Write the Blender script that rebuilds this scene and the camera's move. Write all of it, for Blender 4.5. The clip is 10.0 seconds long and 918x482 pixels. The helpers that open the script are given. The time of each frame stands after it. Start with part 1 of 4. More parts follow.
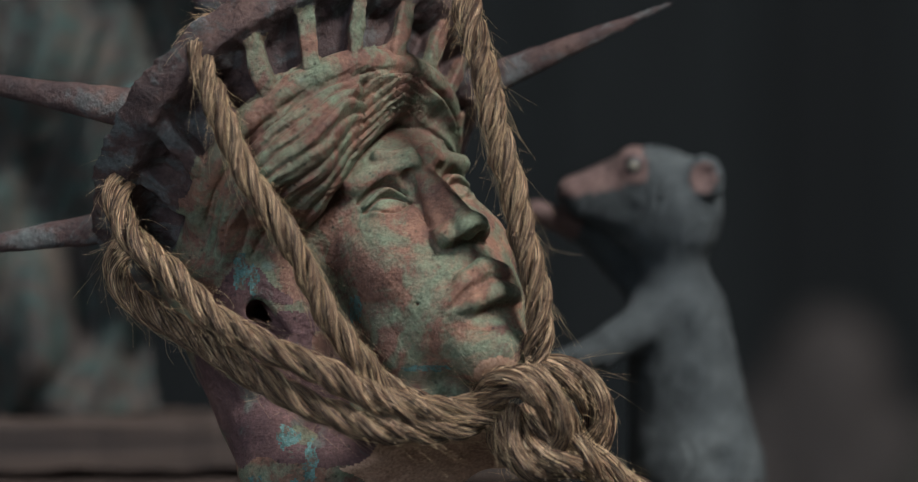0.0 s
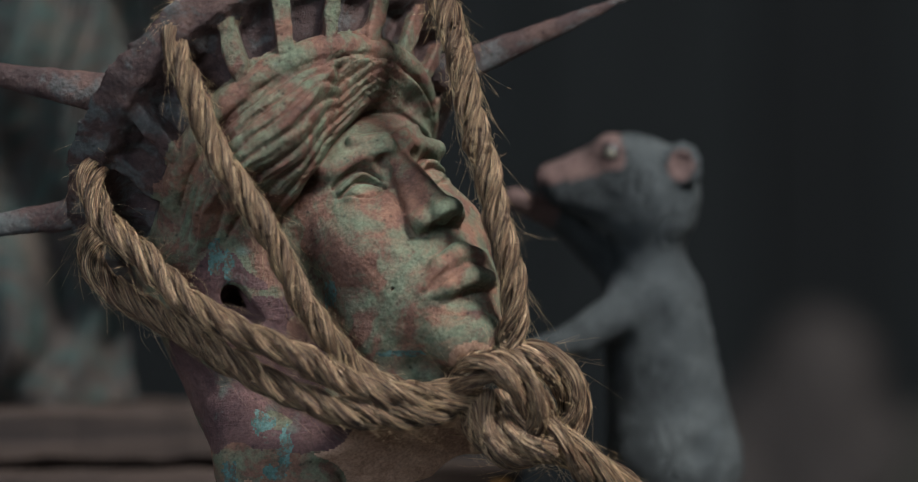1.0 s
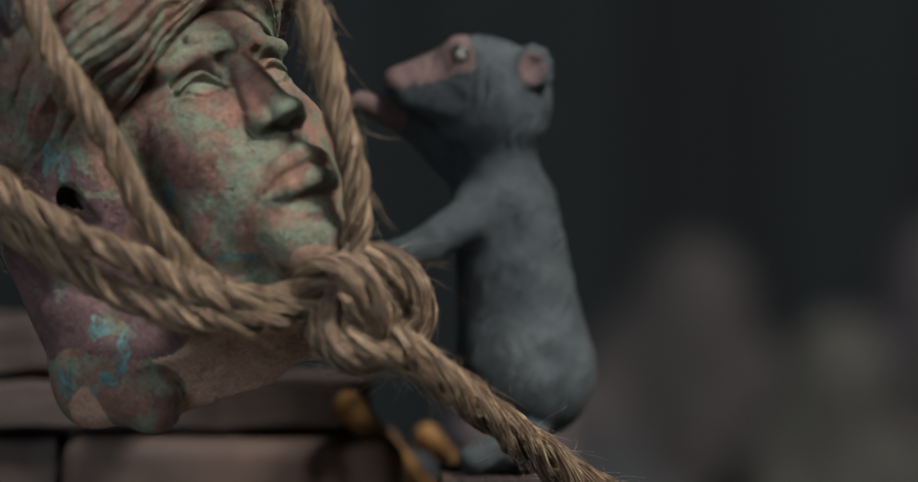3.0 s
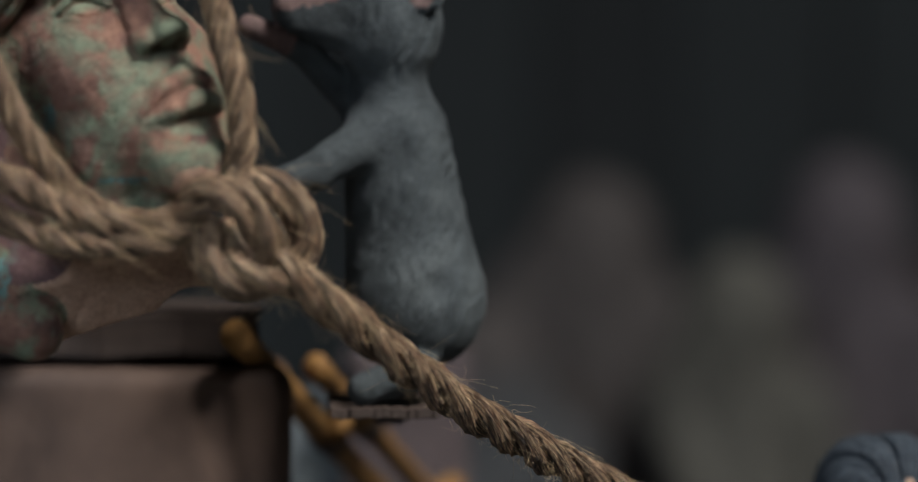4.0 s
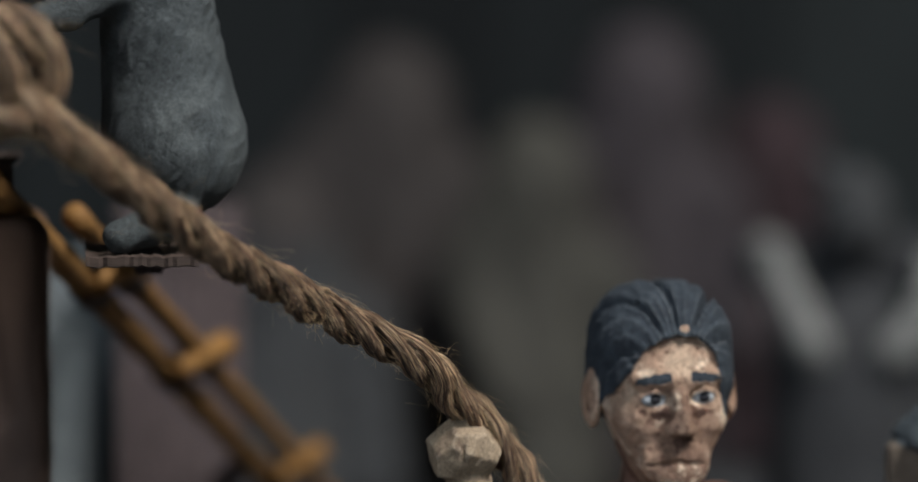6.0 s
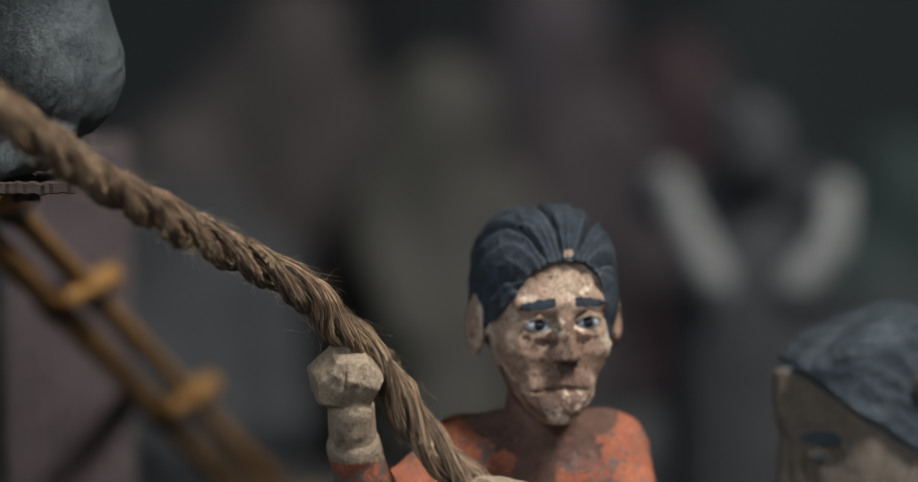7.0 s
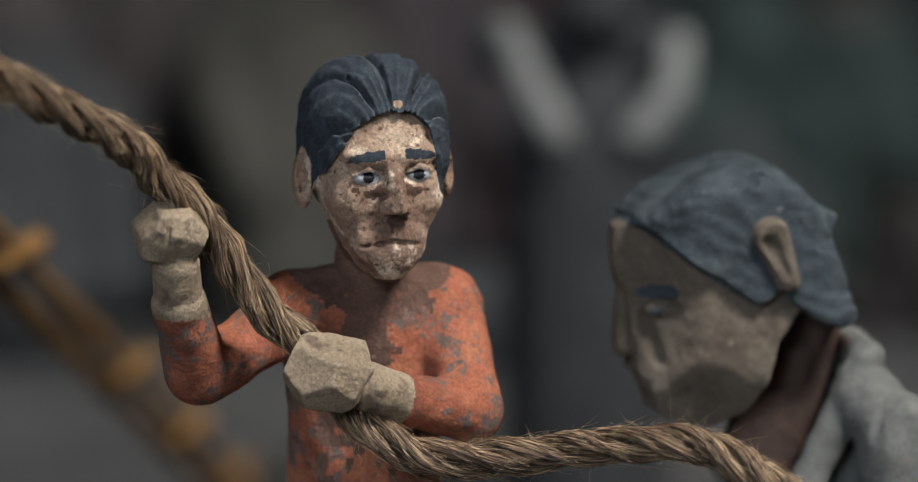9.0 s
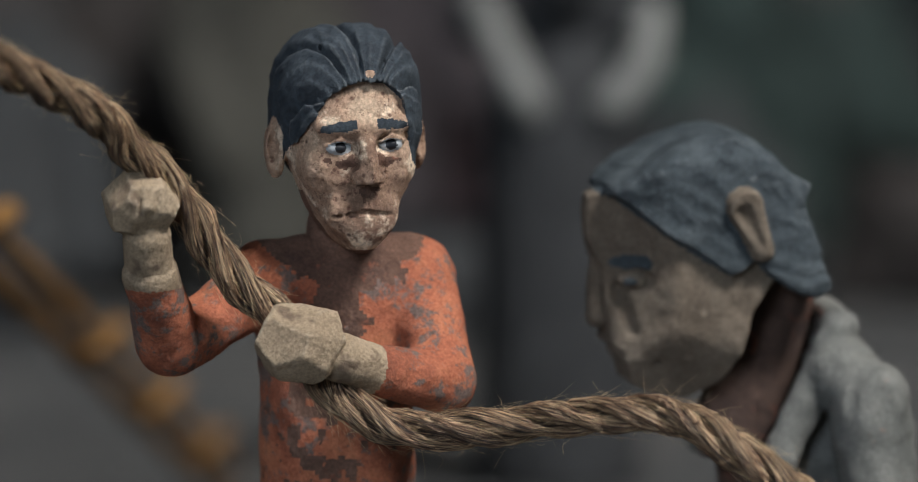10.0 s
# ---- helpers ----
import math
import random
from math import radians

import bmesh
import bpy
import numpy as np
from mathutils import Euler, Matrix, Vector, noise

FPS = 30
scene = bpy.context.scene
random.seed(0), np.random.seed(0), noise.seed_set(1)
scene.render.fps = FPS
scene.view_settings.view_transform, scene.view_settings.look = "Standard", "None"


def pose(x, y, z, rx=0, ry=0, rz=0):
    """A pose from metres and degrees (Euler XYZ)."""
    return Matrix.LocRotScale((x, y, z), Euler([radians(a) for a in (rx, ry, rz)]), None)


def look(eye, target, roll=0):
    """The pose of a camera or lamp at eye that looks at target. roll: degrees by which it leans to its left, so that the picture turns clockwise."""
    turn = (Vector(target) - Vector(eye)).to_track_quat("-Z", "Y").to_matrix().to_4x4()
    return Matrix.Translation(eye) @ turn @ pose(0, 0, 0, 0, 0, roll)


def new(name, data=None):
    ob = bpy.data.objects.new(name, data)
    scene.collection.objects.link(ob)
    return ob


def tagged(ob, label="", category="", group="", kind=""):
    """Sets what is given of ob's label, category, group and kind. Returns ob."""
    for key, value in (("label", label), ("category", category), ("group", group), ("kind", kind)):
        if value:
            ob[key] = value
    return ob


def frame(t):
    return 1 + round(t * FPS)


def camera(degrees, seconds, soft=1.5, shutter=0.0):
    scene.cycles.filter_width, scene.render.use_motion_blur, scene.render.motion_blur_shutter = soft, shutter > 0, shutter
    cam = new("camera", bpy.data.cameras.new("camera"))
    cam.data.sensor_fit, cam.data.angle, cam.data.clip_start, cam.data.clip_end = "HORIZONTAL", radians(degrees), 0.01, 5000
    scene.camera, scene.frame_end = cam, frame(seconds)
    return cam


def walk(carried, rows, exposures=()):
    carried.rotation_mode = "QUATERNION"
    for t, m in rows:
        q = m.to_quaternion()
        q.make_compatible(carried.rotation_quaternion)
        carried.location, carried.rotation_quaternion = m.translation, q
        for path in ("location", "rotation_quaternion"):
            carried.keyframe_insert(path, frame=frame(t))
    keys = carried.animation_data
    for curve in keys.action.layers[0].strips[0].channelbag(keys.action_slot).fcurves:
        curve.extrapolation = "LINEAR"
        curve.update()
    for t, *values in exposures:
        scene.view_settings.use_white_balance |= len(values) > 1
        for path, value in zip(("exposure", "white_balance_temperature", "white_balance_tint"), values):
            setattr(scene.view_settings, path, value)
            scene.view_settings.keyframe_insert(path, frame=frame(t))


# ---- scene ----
# ---- camera and its walk: a long lens that slides and pans down along the rope ----
EYE = 0.31
cam = camera(12.0, 10.0, soft=1.0)
cam.data.dof.use_dof = True
cam.data.dof.focus_distance = 0.914
cam.data.dof.aperture_fstop = 8.0
# seconds, metres right, ahead and up from the first eye, degrees of pan to the right, tilt up, lean to the right
PATH = [
    (0, 0.00000, 0.00000, -0.00000, 0.000, 0.000, 0.000),
    (0.5, 0.00218, 0.00048, -0.00262, -0.083, 0.125, 0.024),
    (1, 0.00447, 0.00185, -0.00517, 0.047, 0.129, 0.000),
    (1.5, 0.00682, 0.00548, -0.00752, 0.304, 0.071, -0.028),
    (2, 0.00920, 0.01102, -0.00968, 0.674, -0.083, 0.009),
    (2.5, 0.01144, 0.01725, -0.01166, 1.047, -0.316, 0.084),
    (4, 0.01823, 0.03968, -0.01743, 2.742, -1.387, -0.053),
    (4.5, 0.02051, 0.04820, -0.01926, 3.392, -1.778, -0.028),
    (5, 0.02335, 0.05755, -0.02149, 4.062, -2.190, 0.058),
    (5.5, 0.02708, 0.06506, -0.02423, 4.621, -2.559, 0.135),
    (7, 0.04086, 0.07908, -0.03259, 6.208, -3.622, 0.564),
    (7.5, 0.04369, 0.08582, -0.03368, 6.726, -4.017, 0.720),
    (8, 0.04567, 0.09269, -0.03421, 7.292, -4.556, 0.740),
    (8.5, 0.04693, 0.09776, -0.03470, 7.780, -5.091, 0.765),
    (9, 0.04805, 0.10105, -0.03524, 8.160, -5.533, 0.787),
    (9.5, 0.04860, 0.10332, -0.03567, 8.411, -5.804, 0.791),
    (10, 0.04905, 0.10489, -0.03563, 8.490, -5.929, 0.814),
]
walk(cam, [(t, pose(x, y, EYE + z, 0, 0, -pan) @ pose(0, 0, 0, 90 + tilt) @ pose(0, 0, 0, 0, 0, -lean))
           for t, x, y, z, pan, tilt, lean in PATH], [(0.0, -0.14, 5900, 11), (5.0, -0.1, 5950, 11), (10.0, 0.04, 5950, 10)])

# ---- light: a dim hall lit through a skylight and a low window, both unseen and added ----
world = bpy.data.worlds.new("world")
scene.world = world
world.use_nodes = True
sky = world.node_tree.nodes.new("ShaderNodeTexSky")
sky.sky_type, sky.sun_disc = "NISHITA", False
sky.sun_elevation, sky.sun_rotation = radians(50), radians(150)
world.node_tree.links.new(sky.outputs["Color"], world.node_tree.nodes["Background"].inputs["Color"])
world.node_tree.nodes["Background"].inputs["Strength"].default_value = 0.1


def area_lamp(name, centre, target, width, depth, watts, colour):
    data = bpy.data.lights.new(name, "AREA")
    data.shape, data.size, data.size_y, data.energy, data.color = "RECTANGLE", width, depth, watts, colour
    ob = new(name, data)
    ob.matrix_world = look(centre, target)
    return ob


# key light from high on the right; the skylight round it is invented
area_lamp("added_key_lamp", (1.9, -0.95, 3.72), (0.15, 0.95, 0.3), 1.1, 0.9, 360, (1.0, 0.94, 0.86))
# cool fill from the left to lift the shadows; its window is invented
area_lamp("added_fill_lamp", (-1.4, -1.98, 1.5), (-1.4, 0, 1.5), 1.1, 1.2, 62, (0.84, 0.92, 1.0))


# ---- materials ----
def material(name, rough=0.8, metal=0.0, specular=0.3):
    m = bpy.data.materials.new(name)
    m.use_nodes = True
    b = m.node_tree.nodes["Principled BSDF"]
    b.inputs["Roughness"].default_value, b.inputs["Metallic"].default_value = rough, metal
    b.inputs["Specular IOR Level"].default_value = specular
    return m


class Nodes:
    """Short hand for the nodes of one material."""

    def __init__(self, m, scale=1.0, stretch=(1, 1, 1), uv=False):
        self.t, self.b = m.node_tree, m.node_tree.nodes["Principled BSDF"]
        c = self.add("ShaderNodeTexCoord")
        mp = self.add("ShaderNodeMapping")
        mp.inputs["Scale"].default_value = stretch
        self.link(c.outputs["UV" if uv else "Object"], mp.inputs["Vector"])
        self.at = mp.outputs["Vector"]

    def add(self, kind):
        return self.t.nodes.new(kind)

    def link(self, a, b):
        self.t.links.new(a, b)

    def noise(self, scale, detail=4, rough=0.55, at=None, distort=0.0):
        n = self.add("ShaderNodeTexNoise")
        n.inputs["Scale"].default_value, n.inputs["Detail"].default_value = scale, detail
        n.inputs["Roughness"].default_value, n.inputs["Distortion"].default_value = rough, distort
        self.link(at or self.at, n.inputs["Vector"])
        return n.outputs["Fac"]

    def cells(self, scale, feature="F1", at=None):
        n = self.add("ShaderNodeTexVoronoi")
        n.feature = feature
        n.inputs["Scale"].default_value = scale
        self.link(at or self.at, n.inputs["Vector"])
        return n.outputs["Distance"]

    def ramp(self, value, stops):
        n = self.add("ShaderNodeValToRGB")
        e = n.color_ramp.elements
        while len(e) < len(stops):
            e.new(0.5)
        for k, (at, colour) in enumerate(stops):
            e[k].position = at
            e[k].color = (*colour, 1) if isinstance(colour, tuple) else (colour, colour, colour, 1)
        self.link(value, n.inputs["Fac"])
        return n.outputs["Color"]

    def mix(self, fac, a, b, kind="MIX"):
        n = self.add("ShaderNodeMix")
        n.data_type, n.blend_type = "RGBA", kind
        for value, k in ((fac, 0), (a, 6), (b, 7)):
            if isinstance(value, (tuple, float, int)):
                n.inputs[k].default_value = (*value, 1) if isinstance(value, tuple) else value
            else:
                self.link(value, n.inputs[k])
        return n.outputs[2]

    def math(self, kind, a, b):
        n = self.add("ShaderNodeMath")
        n.operation = kind
        for value, k in ((a, 0), (b, 1)):
            if isinstance(value, (float, int)):
                n.inputs[k].default_value = value
            else:
                self.link(value, n.inputs[k])
        return n.outputs[0]

    def colour(self, value):
        self.link(value, self.b.inputs["Base Color"])

    def rough(self, value):
        self.link(value, self.b.inputs["Roughness"])

    def bump(self, value, depth, strength=1.0, more=None, more_depth=0.0):
        n = self.add("ShaderNodeBump")
        n.inputs["Strength"].default_value, n.inputs["Distance"].default_value = strength, depth
        self.link(value, n.inputs["Height"])
        if more is not None:
            m = self.add("ShaderNodeBump")
            m.inputs["Strength"].default_value, m.inputs["Distance"].default_value = strength, more_depth
            self.link(more, m.inputs["Height"])
            self.link(m.outputs["Normal"], n.inputs["Normal"])
        self.link(n.outputs["Normal"], self.b.inputs["Normal"])


def patina(name, low, mid, high, green_low, green_high, at=0.5, dab=0.69):
    """Terracotta under a worn verdigris paint with a few turquoise dabs."""
    m = material(name, 0.62, 0, 0.35)
    n = Nodes(m)
    base = n.ramp(n.noise(85, 6, 0.62), [(0.3, low), (0.47, mid), (0.66, high)])
    plum = n.ramp(n.noise(24, 3), [(0.45, 0.0), (0.66, 0.8)])
    base = n.mix(plum, base, tuple(0.5 * a + 0.5 * b * c for a, b, c in zip(low, mid, (0.85, 0.8, 0.85))))
    green = n.ramp(n.noise(240, 6, 0.65), [(0.3, green_low), (0.7, green_high)])
    mask = n.math("ADD", n.math("MULTIPLY", n.noise(52, 5, 0.6, distort=2.6), 0.62), n.math("MULTIPLY", n.noise(190, 6, 0.72, distort=1.2), 0.38))
    mask = n.ramp(mask, [(at - 0.05, 0.0), (at + 0.01, 0.55), (at + 0.1, 0.92)])
    worn = n.add("ShaderNodeNewGeometry")
    mask = n.math("MULTIPLY", mask, n.ramp(worn.outputs["Pointiness"], [(0.44, 0.25), (0.5, 0.95), (0.56, 1.0)]))
    c = n.mix(mask, base, green)
    dabs = n.ramp(n.noise(44, 2, 0.4), [(dab, 0.0), (dab + 0.02, 0.85)])
    c = n.mix(dabs, c, (0.08, 0.17, 0.16))
    pits = n.ramp(n.cells(380), [(0.08, 0.15), (0.17, 1.0)])
    c = n.mix(0.6, c, n.mix(1.0, c, pits, "MULTIPLY"))
    grit = n.ramp(n.noise(1300, 5, 0.75), [(0.36, 0.6), (0.5, 1.0), (0.64, 1.4)])
    n.colour(n.mix(0.7, c, n.mix(1.0, c, grit, "MULTIPLY")))
    n.rough(n.ramp(n.noise(150, 3), [(0.3, 0.42), (0.7, 0.8)]))
    n.bump(n.noise(900, 6, 0.75), 0.0006, 1.0, n.noise(200, 3), 0.0012)
    return m


def speckled(name, dark, mid, light, scale=120, chip=None, chip_at=0.62, rough=0.75, grain=0.0005, fleck=None, ridge=None, pale=None):
    """Painted fired clay: two scales of mottling, chips that bare another colour, small pits."""
    m = material(name, rough, 0, 0.3)
    n = Nodes(m)
    c = n.ramp(n.noise(scale, 5, 0.6), [(0.3, dark), (0.5, mid), (0.72, light)])
    if chip:
        wear = n.math("ADD", n.math("MULTIPLY", n.noise(scale * 1.3, 4, 0.6), 0.55), n.math("MULTIPLY", n.noise(scale * 5, 4, 0.7), 0.45))
        c = n.mix(n.ramp(wear, [(chip_at - 0.1, 0.0), (chip_at - 0.05, 0.9)]), c, chip)
    if pale:
        rub = n.math("ADD", n.math("MULTIPLY", n.noise(95, 3, 0.5), 0.6), n.math("MULTIPLY", n.noise(480, 5, 0.7), 0.4))
        c = n.mix(n.ramp(rub, [(0.53, 0.0), (0.6, 0.9)]), c, pale)
    if ridge:
        worn = n.add("ShaderNodeNewGeometry")
        scuff = n.math("MULTIPLY", n.ramp(worn.outputs["Pointiness"], [(0.51, 0.0), (0.58, 1.0)]), n.ramp(n.noise(380, 4, 0.7), [(0.42, 0.1), (0.6, 1.0)]))
        c = n.mix(scuff, c, ridge)
    if fleck:
        c = n.mix(n.ramp(n.noise(520, 6, 0.78), [(0.565, 0.0), (0.61, 0.8)]), c, fleck)
        c = n.mix(n.ramp(n.cells(scale * 5), [(0.09, 0.85), (0.19, 0.0)]), c, fleck)
    grit = n.ramp(n.noise(1400, 5, 0.75), [(0.36, 0.6), (0.5, 1.0), (0.64, 1.45)])
    n.colour(n.mix(0.7, c, n.mix(1.0, c, grit, "MULTIPLY")))
    n.bump(n.noise(1000, 6, 0.75), grain * 1.4, 1.0, n.noise(220, 3, 0.5), grain * 2)
    return m


def jute():
    """Twisted fibre: pale single fibres over brown, dark in the furrows, greyed and matted in places."""
    m = material("jute", 0.55, 0, 0.45)
    n = Nodes(m, uv=True, stretch=(0.006, 1, 1))
    fibre = n.noise(6, 6, 0.8)
    hair = n.noise(24, 2, 0.6)
    broad = n.noise(1.6, 4, 0.6)
    c = n.ramp(fibre, [(0.37, (0.018, 0.011, 0.007)), (0.45, (0.12, 0.06, 0.033)), (0.52, (0.43, 0.247, 0.135)), (0.58, (1.0, 0.71, 0.43))])
    c = n.mix(n.ramp(hair, [(0.55, 0.0), (0.63, 0.85)]), c, (1.0, 0.75, 0.46))
    c = n.mix(n.ramp(hair, [(0.36, 0.85), (0.46, 0.0)]), c, (0.045, 0.024, 0.015))
    c = n.mix(n.ramp(broad, [(0.48, 0.0), (0.74, 0.65)]), c, (0.095, 0.05, 0.032))
    info = n.add("ShaderNodeObjectInfo")
    c = n.mix(n.ramp(info.outputs["Random"], [(0.0, 0.0), (1.0, 0.25)]), c, (0.13, 0.075, 0.045))
    n.colour(c)
    n.bump(fibre, 0.0018, 1.0, hair, 0.001)
    return m


def plain(name, colour, rough=0.7, vary=0.25, scale=300):
    m = material(name, rough)
    n = Nodes(m)
    lo, hi = tuple(v * (1 - vary) for v in colour), tuple(min(1, v * (1 + vary)) for v in colour)
    n.colour(n.ramp(n.noise(scale, 4, 0.6), [(0.3, lo), (0.7, hi)]))
    n.bump(n.noise(scale * 3, 4, 0.6), 0.0003, 0.6)
    return m


def wood(name, dark, light, along=(0.08, 1, 1), scale=160):
    m = material(name, 0.75)
    n = Nodes(m, stretch=along)
    grain = n.noise(scale, 6, 0.65, distort=0.6)
    info = n.add("ShaderNodeObjectInfo")
    c = n.ramp(grain, [(0.28, dark), (0.72, light)])
    c = n.mix(n.ramp(info.outputs["Random"], [(0.0, 0.0), (1.0, 0.35)]), c, tuple(v * 0.5 for v in dark))
    n.colour(c)
    n.bump(grain, 0.0008, 0.8)
    return m


PATINA = patina("patina", (0.06, 0.033, 0.028), (0.165, 0.084, 0.056), (0.29, 0.158, 0.098), (0.074, 0.1, 0.062), (0.17, 0.218, 0.138), 0.5, 0.72)
# dark brown of the spikes, also the painted shade of the crown
PATINA_DARK = patina("brown_shade_patina", (0.024, 0.016, 0.016), (0.06, 0.036, 0.032), (0.112, 0.066, 0.052), (0.06, 0.074, 0.068), (0.12, 0.132, 0.128), 0.545, 0.72)
ROBE = patina("robe_patina", (0.0213, 0.0172, 0.0148), (0.041, 0.0344, 0.0287), (0.0722, 0.0558, 0.041), (0.0131, 0.0295, 0.0254), (0.0279, 0.064, 0.0558), 0.52, 0.74)
PLUM = patina("plum_patina", (0.05, 0.026, 0.028), (0.10, 0.053, 0.05), (0.155, 0.085, 0.07), (0.06, 0.08, 0.065), (0.12, 0.15, 0.115), 0.6, 0.8)
TURQUOISE = speckled("turquoise_dab", (0.055, 0.095, 0.08), (0.085, 0.165, 0.15), (0.13, 0.24, 0.22), 330, (0.12, 0.085, 0.06), 0.6)
CUT = speckled("raw_clay", (0.276, 0.161, 0.103), (0.38, 0.236, 0.155), (0.437, 0.287, 0.196), 150)
JUTE = jute()
HAIR_JUTE = plain("jute_fibre", (0.66, 0.46, 0.26), 0.45, 0.6, 160)
GREY_FUR = speckled("grey_clay", (0.032, 0.038, 0.039), (0.055, 0.064, 0.065), (0.084, 0.095, 0.094), 90)
PINK = speckled("pink_clay", (0.10, 0.068, 0.06), (0.155, 0.10, 0.088), (0.20, 0.135, 0.115), 120)
PALE = plain("pale_glaze", (0.3, 0.28, 0.22), 0.25, 0.1)
EYE_WHITE = plain("eye_white", (0.32, 0.33, 0.33), 0.35, 0.15)
BLACK = plain("black_paint", (0.012, 0.013, 0.016), 0.4, 0.3)
HAIR = speckled("slate_paint", (0.02, 0.026, 0.033), (0.032, 0.041, 0.05), (0.055, 0.066, 0.075), 150, ridge=(0.13, 0.138, 0.14))
HAIR_GREY = speckled("worn_slate_paint", (0.026, 0.034, 0.038), (0.045, 0.056, 0.062), (0.075, 0.088, 0.094), 110, ridge=(0.13, 0.14, 0.142))
SKIN = speckled("freckled_clay", (0.17, 0.098, 0.066), (0.42, 0.275, 0.185), (0.72, 0.55, 0.385), 62, (0.17, 0.092, 0.062), 0.685, 0.5, 0.0008, (0.10, 0.045, 0.03), None, (0.85, 0.68, 0.5))
SKIN_PALE = speckled("ochre_clay", (0.088, 0.067, 0.047), (0.142, 0.111, 0.08), (0.2, 0.162, 0.12), 60, ridge=(0.3, 0.24, 0.18))
# the hauling man's neck, and the brown that paints shade on his face and chest
NECK_AND_SHADE = speckled("neck_and_shade_clay", (0.06, 0.032, 0.023), (0.125, 0.068, 0.046), (0.19, 0.105, 0.072), 90, (0.2, 0.075, 0.045), 0.68)
SHIRT = speckled("orange_paint", (0.17, 0.054, 0.03), (0.34, 0.108, 0.054), (0.47, 0.175, 0.085), 75, (0.125, 0.1, 0.085), 0.605, ridge=(0.6, 0.26, 0.15))
FIST = speckled("bare_clay", (0.19, 0.14, 0.09), (0.30, 0.225, 0.145), (0.39, 0.3, 0.2), 70, (0.13, 0.09, 0.06), 0.66, ridge=(0.48, 0.39, 0.28))
# the neck clay at half brightness: shade behind the bowed jaw put into colour
SHADED_THROAT = speckled("shaded_throat_clay", (0.03, 0.018, 0.014), (0.062, 0.037, 0.027), (0.1, 0.06, 0.043), 90, (0.16, 0.06, 0.036), 0.66)
POST = speckled("dull_pink_clay", (0.058, 0.044, 0.043), (0.095, 0.073, 0.071), (0.13, 0.103, 0.097), 30)
PANEL = speckled("blue_grey_clay", (0.09, 0.105, 0.108), (0.15, 0.17, 0.172), (0.2, 0.22, 0.22), 30)
JACKET = speckled("grey_jacket_paint", (0.081, 0.0828, 0.0747), (0.135, 0.135, 0.121), (0.207, 0.203, 0.18), 70, (0.243, 0.117, 0.072), 0.74, ridge=(0.32, 0.31, 0.28))
PLANK = wood("old_plank", (0.018, 0.013, 0.011), (0.085, 0.058, 0.043))
BLOCK = wood("warm_block", (0.038, 0.024, 0.0175), (0.112, 0.072, 0.051), (0.3, 1, 0.3), 60)
BAMBOO = wood("bamboo", (0.16, 0.076, 0.018), (0.34, 0.182, 0.054), (1, 1, 0.1), 240)
TWINE = plain("dark_twine", (0.06, 0.04, 0.028), 0.8)
FLOOR = speckled("stone_floor", (0.078, 0.078, 0.078), (0.13, 0.13, 0.125), (0.198, 0.187, 0.177), 9, None, 0.6, 0.6, 0.002)
WALL = speckled("dark_plaster", (0.0096, 0.013, 0.013), (0.0173, 0.0221, 0.0221), (0.0278, 0.0326, 0.0317), 3, None, 0.6, 0.8, 0.002)


def boards():
    """Dark painted boards, each of its own tone."""
    m = material("dark_board", 0.8)
    n = Nodes(m, stretch=(1, 1, 0.15))
    info = n.add("ShaderNodeObjectInfo")
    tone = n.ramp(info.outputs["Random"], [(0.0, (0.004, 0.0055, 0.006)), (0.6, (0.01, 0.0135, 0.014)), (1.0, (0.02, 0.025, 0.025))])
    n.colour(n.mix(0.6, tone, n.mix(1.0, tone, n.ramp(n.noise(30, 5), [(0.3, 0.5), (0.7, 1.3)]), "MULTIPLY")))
    n.bump(n.noise(60, 4), 0.001, 0.6)
    return m


BOARD = boards()


# ---- modelling in millimetres: solid fields, meshed into one skin ----
def ball(p, c, r):
    return np.linalg.norm(p - np.float32(c), axis=1) - np.float32(r)


def egg(p, c, r):
    q = (p - np.float32(c)) / np.float32(r)
    k0 = np.linalg.norm(q, axis=1)
    k1 = np.linalg.norm(q / np.float32(r), axis=1)
    return k0 * (k0 - 1) / np.maximum(k1, 1e-6)


def boxy(p, c, r, n=2.8):
    """An egg with squarer shoulders."""
    q = np.abs((p - np.float32(c)) / np.float32(r))
    return ((q ** n).sum(1) ** (1 / n) - 1) * np.float32(min(r))


def profile(u, v, corners):
    """Distance in a plane to an outline given by its corners."""
    P = np.float32(corners)
    d, inside = np.full(len(u), 1e9, np.float32), np.zeros(len(u), bool)
    for (x0, y0), (x1, y1) in zip(P, np.roll(P, -1, 0)):
        ex, ey = x1 - x0, y1 - y0
        h = np.clip(((u - x0) * ex + (v - y0) * ey) / (ex * ex + ey * ey), 0, 1)
        d = np.minimum(d, np.hypot(u - x0 - h * ex, v - y0 - h * ey))
        inside ^= ((y0 > v) != (y1 > v)) & (u < ex * (v - y0) / (ey if ey else 1e-6) + x0)
    return np.where(inside, -d, d)


def limb(p, a, b, ra, rb):
    a, b = np.float32(a), np.float32(b)
    ab = b - a
    h = np.clip((p - a) @ ab / (ab @ ab), 0, 1)
    return np.linalg.norm(p - a - h[:, None] * ab, axis=1) - (np.float32(ra) + h * np.float32(rb - ra))


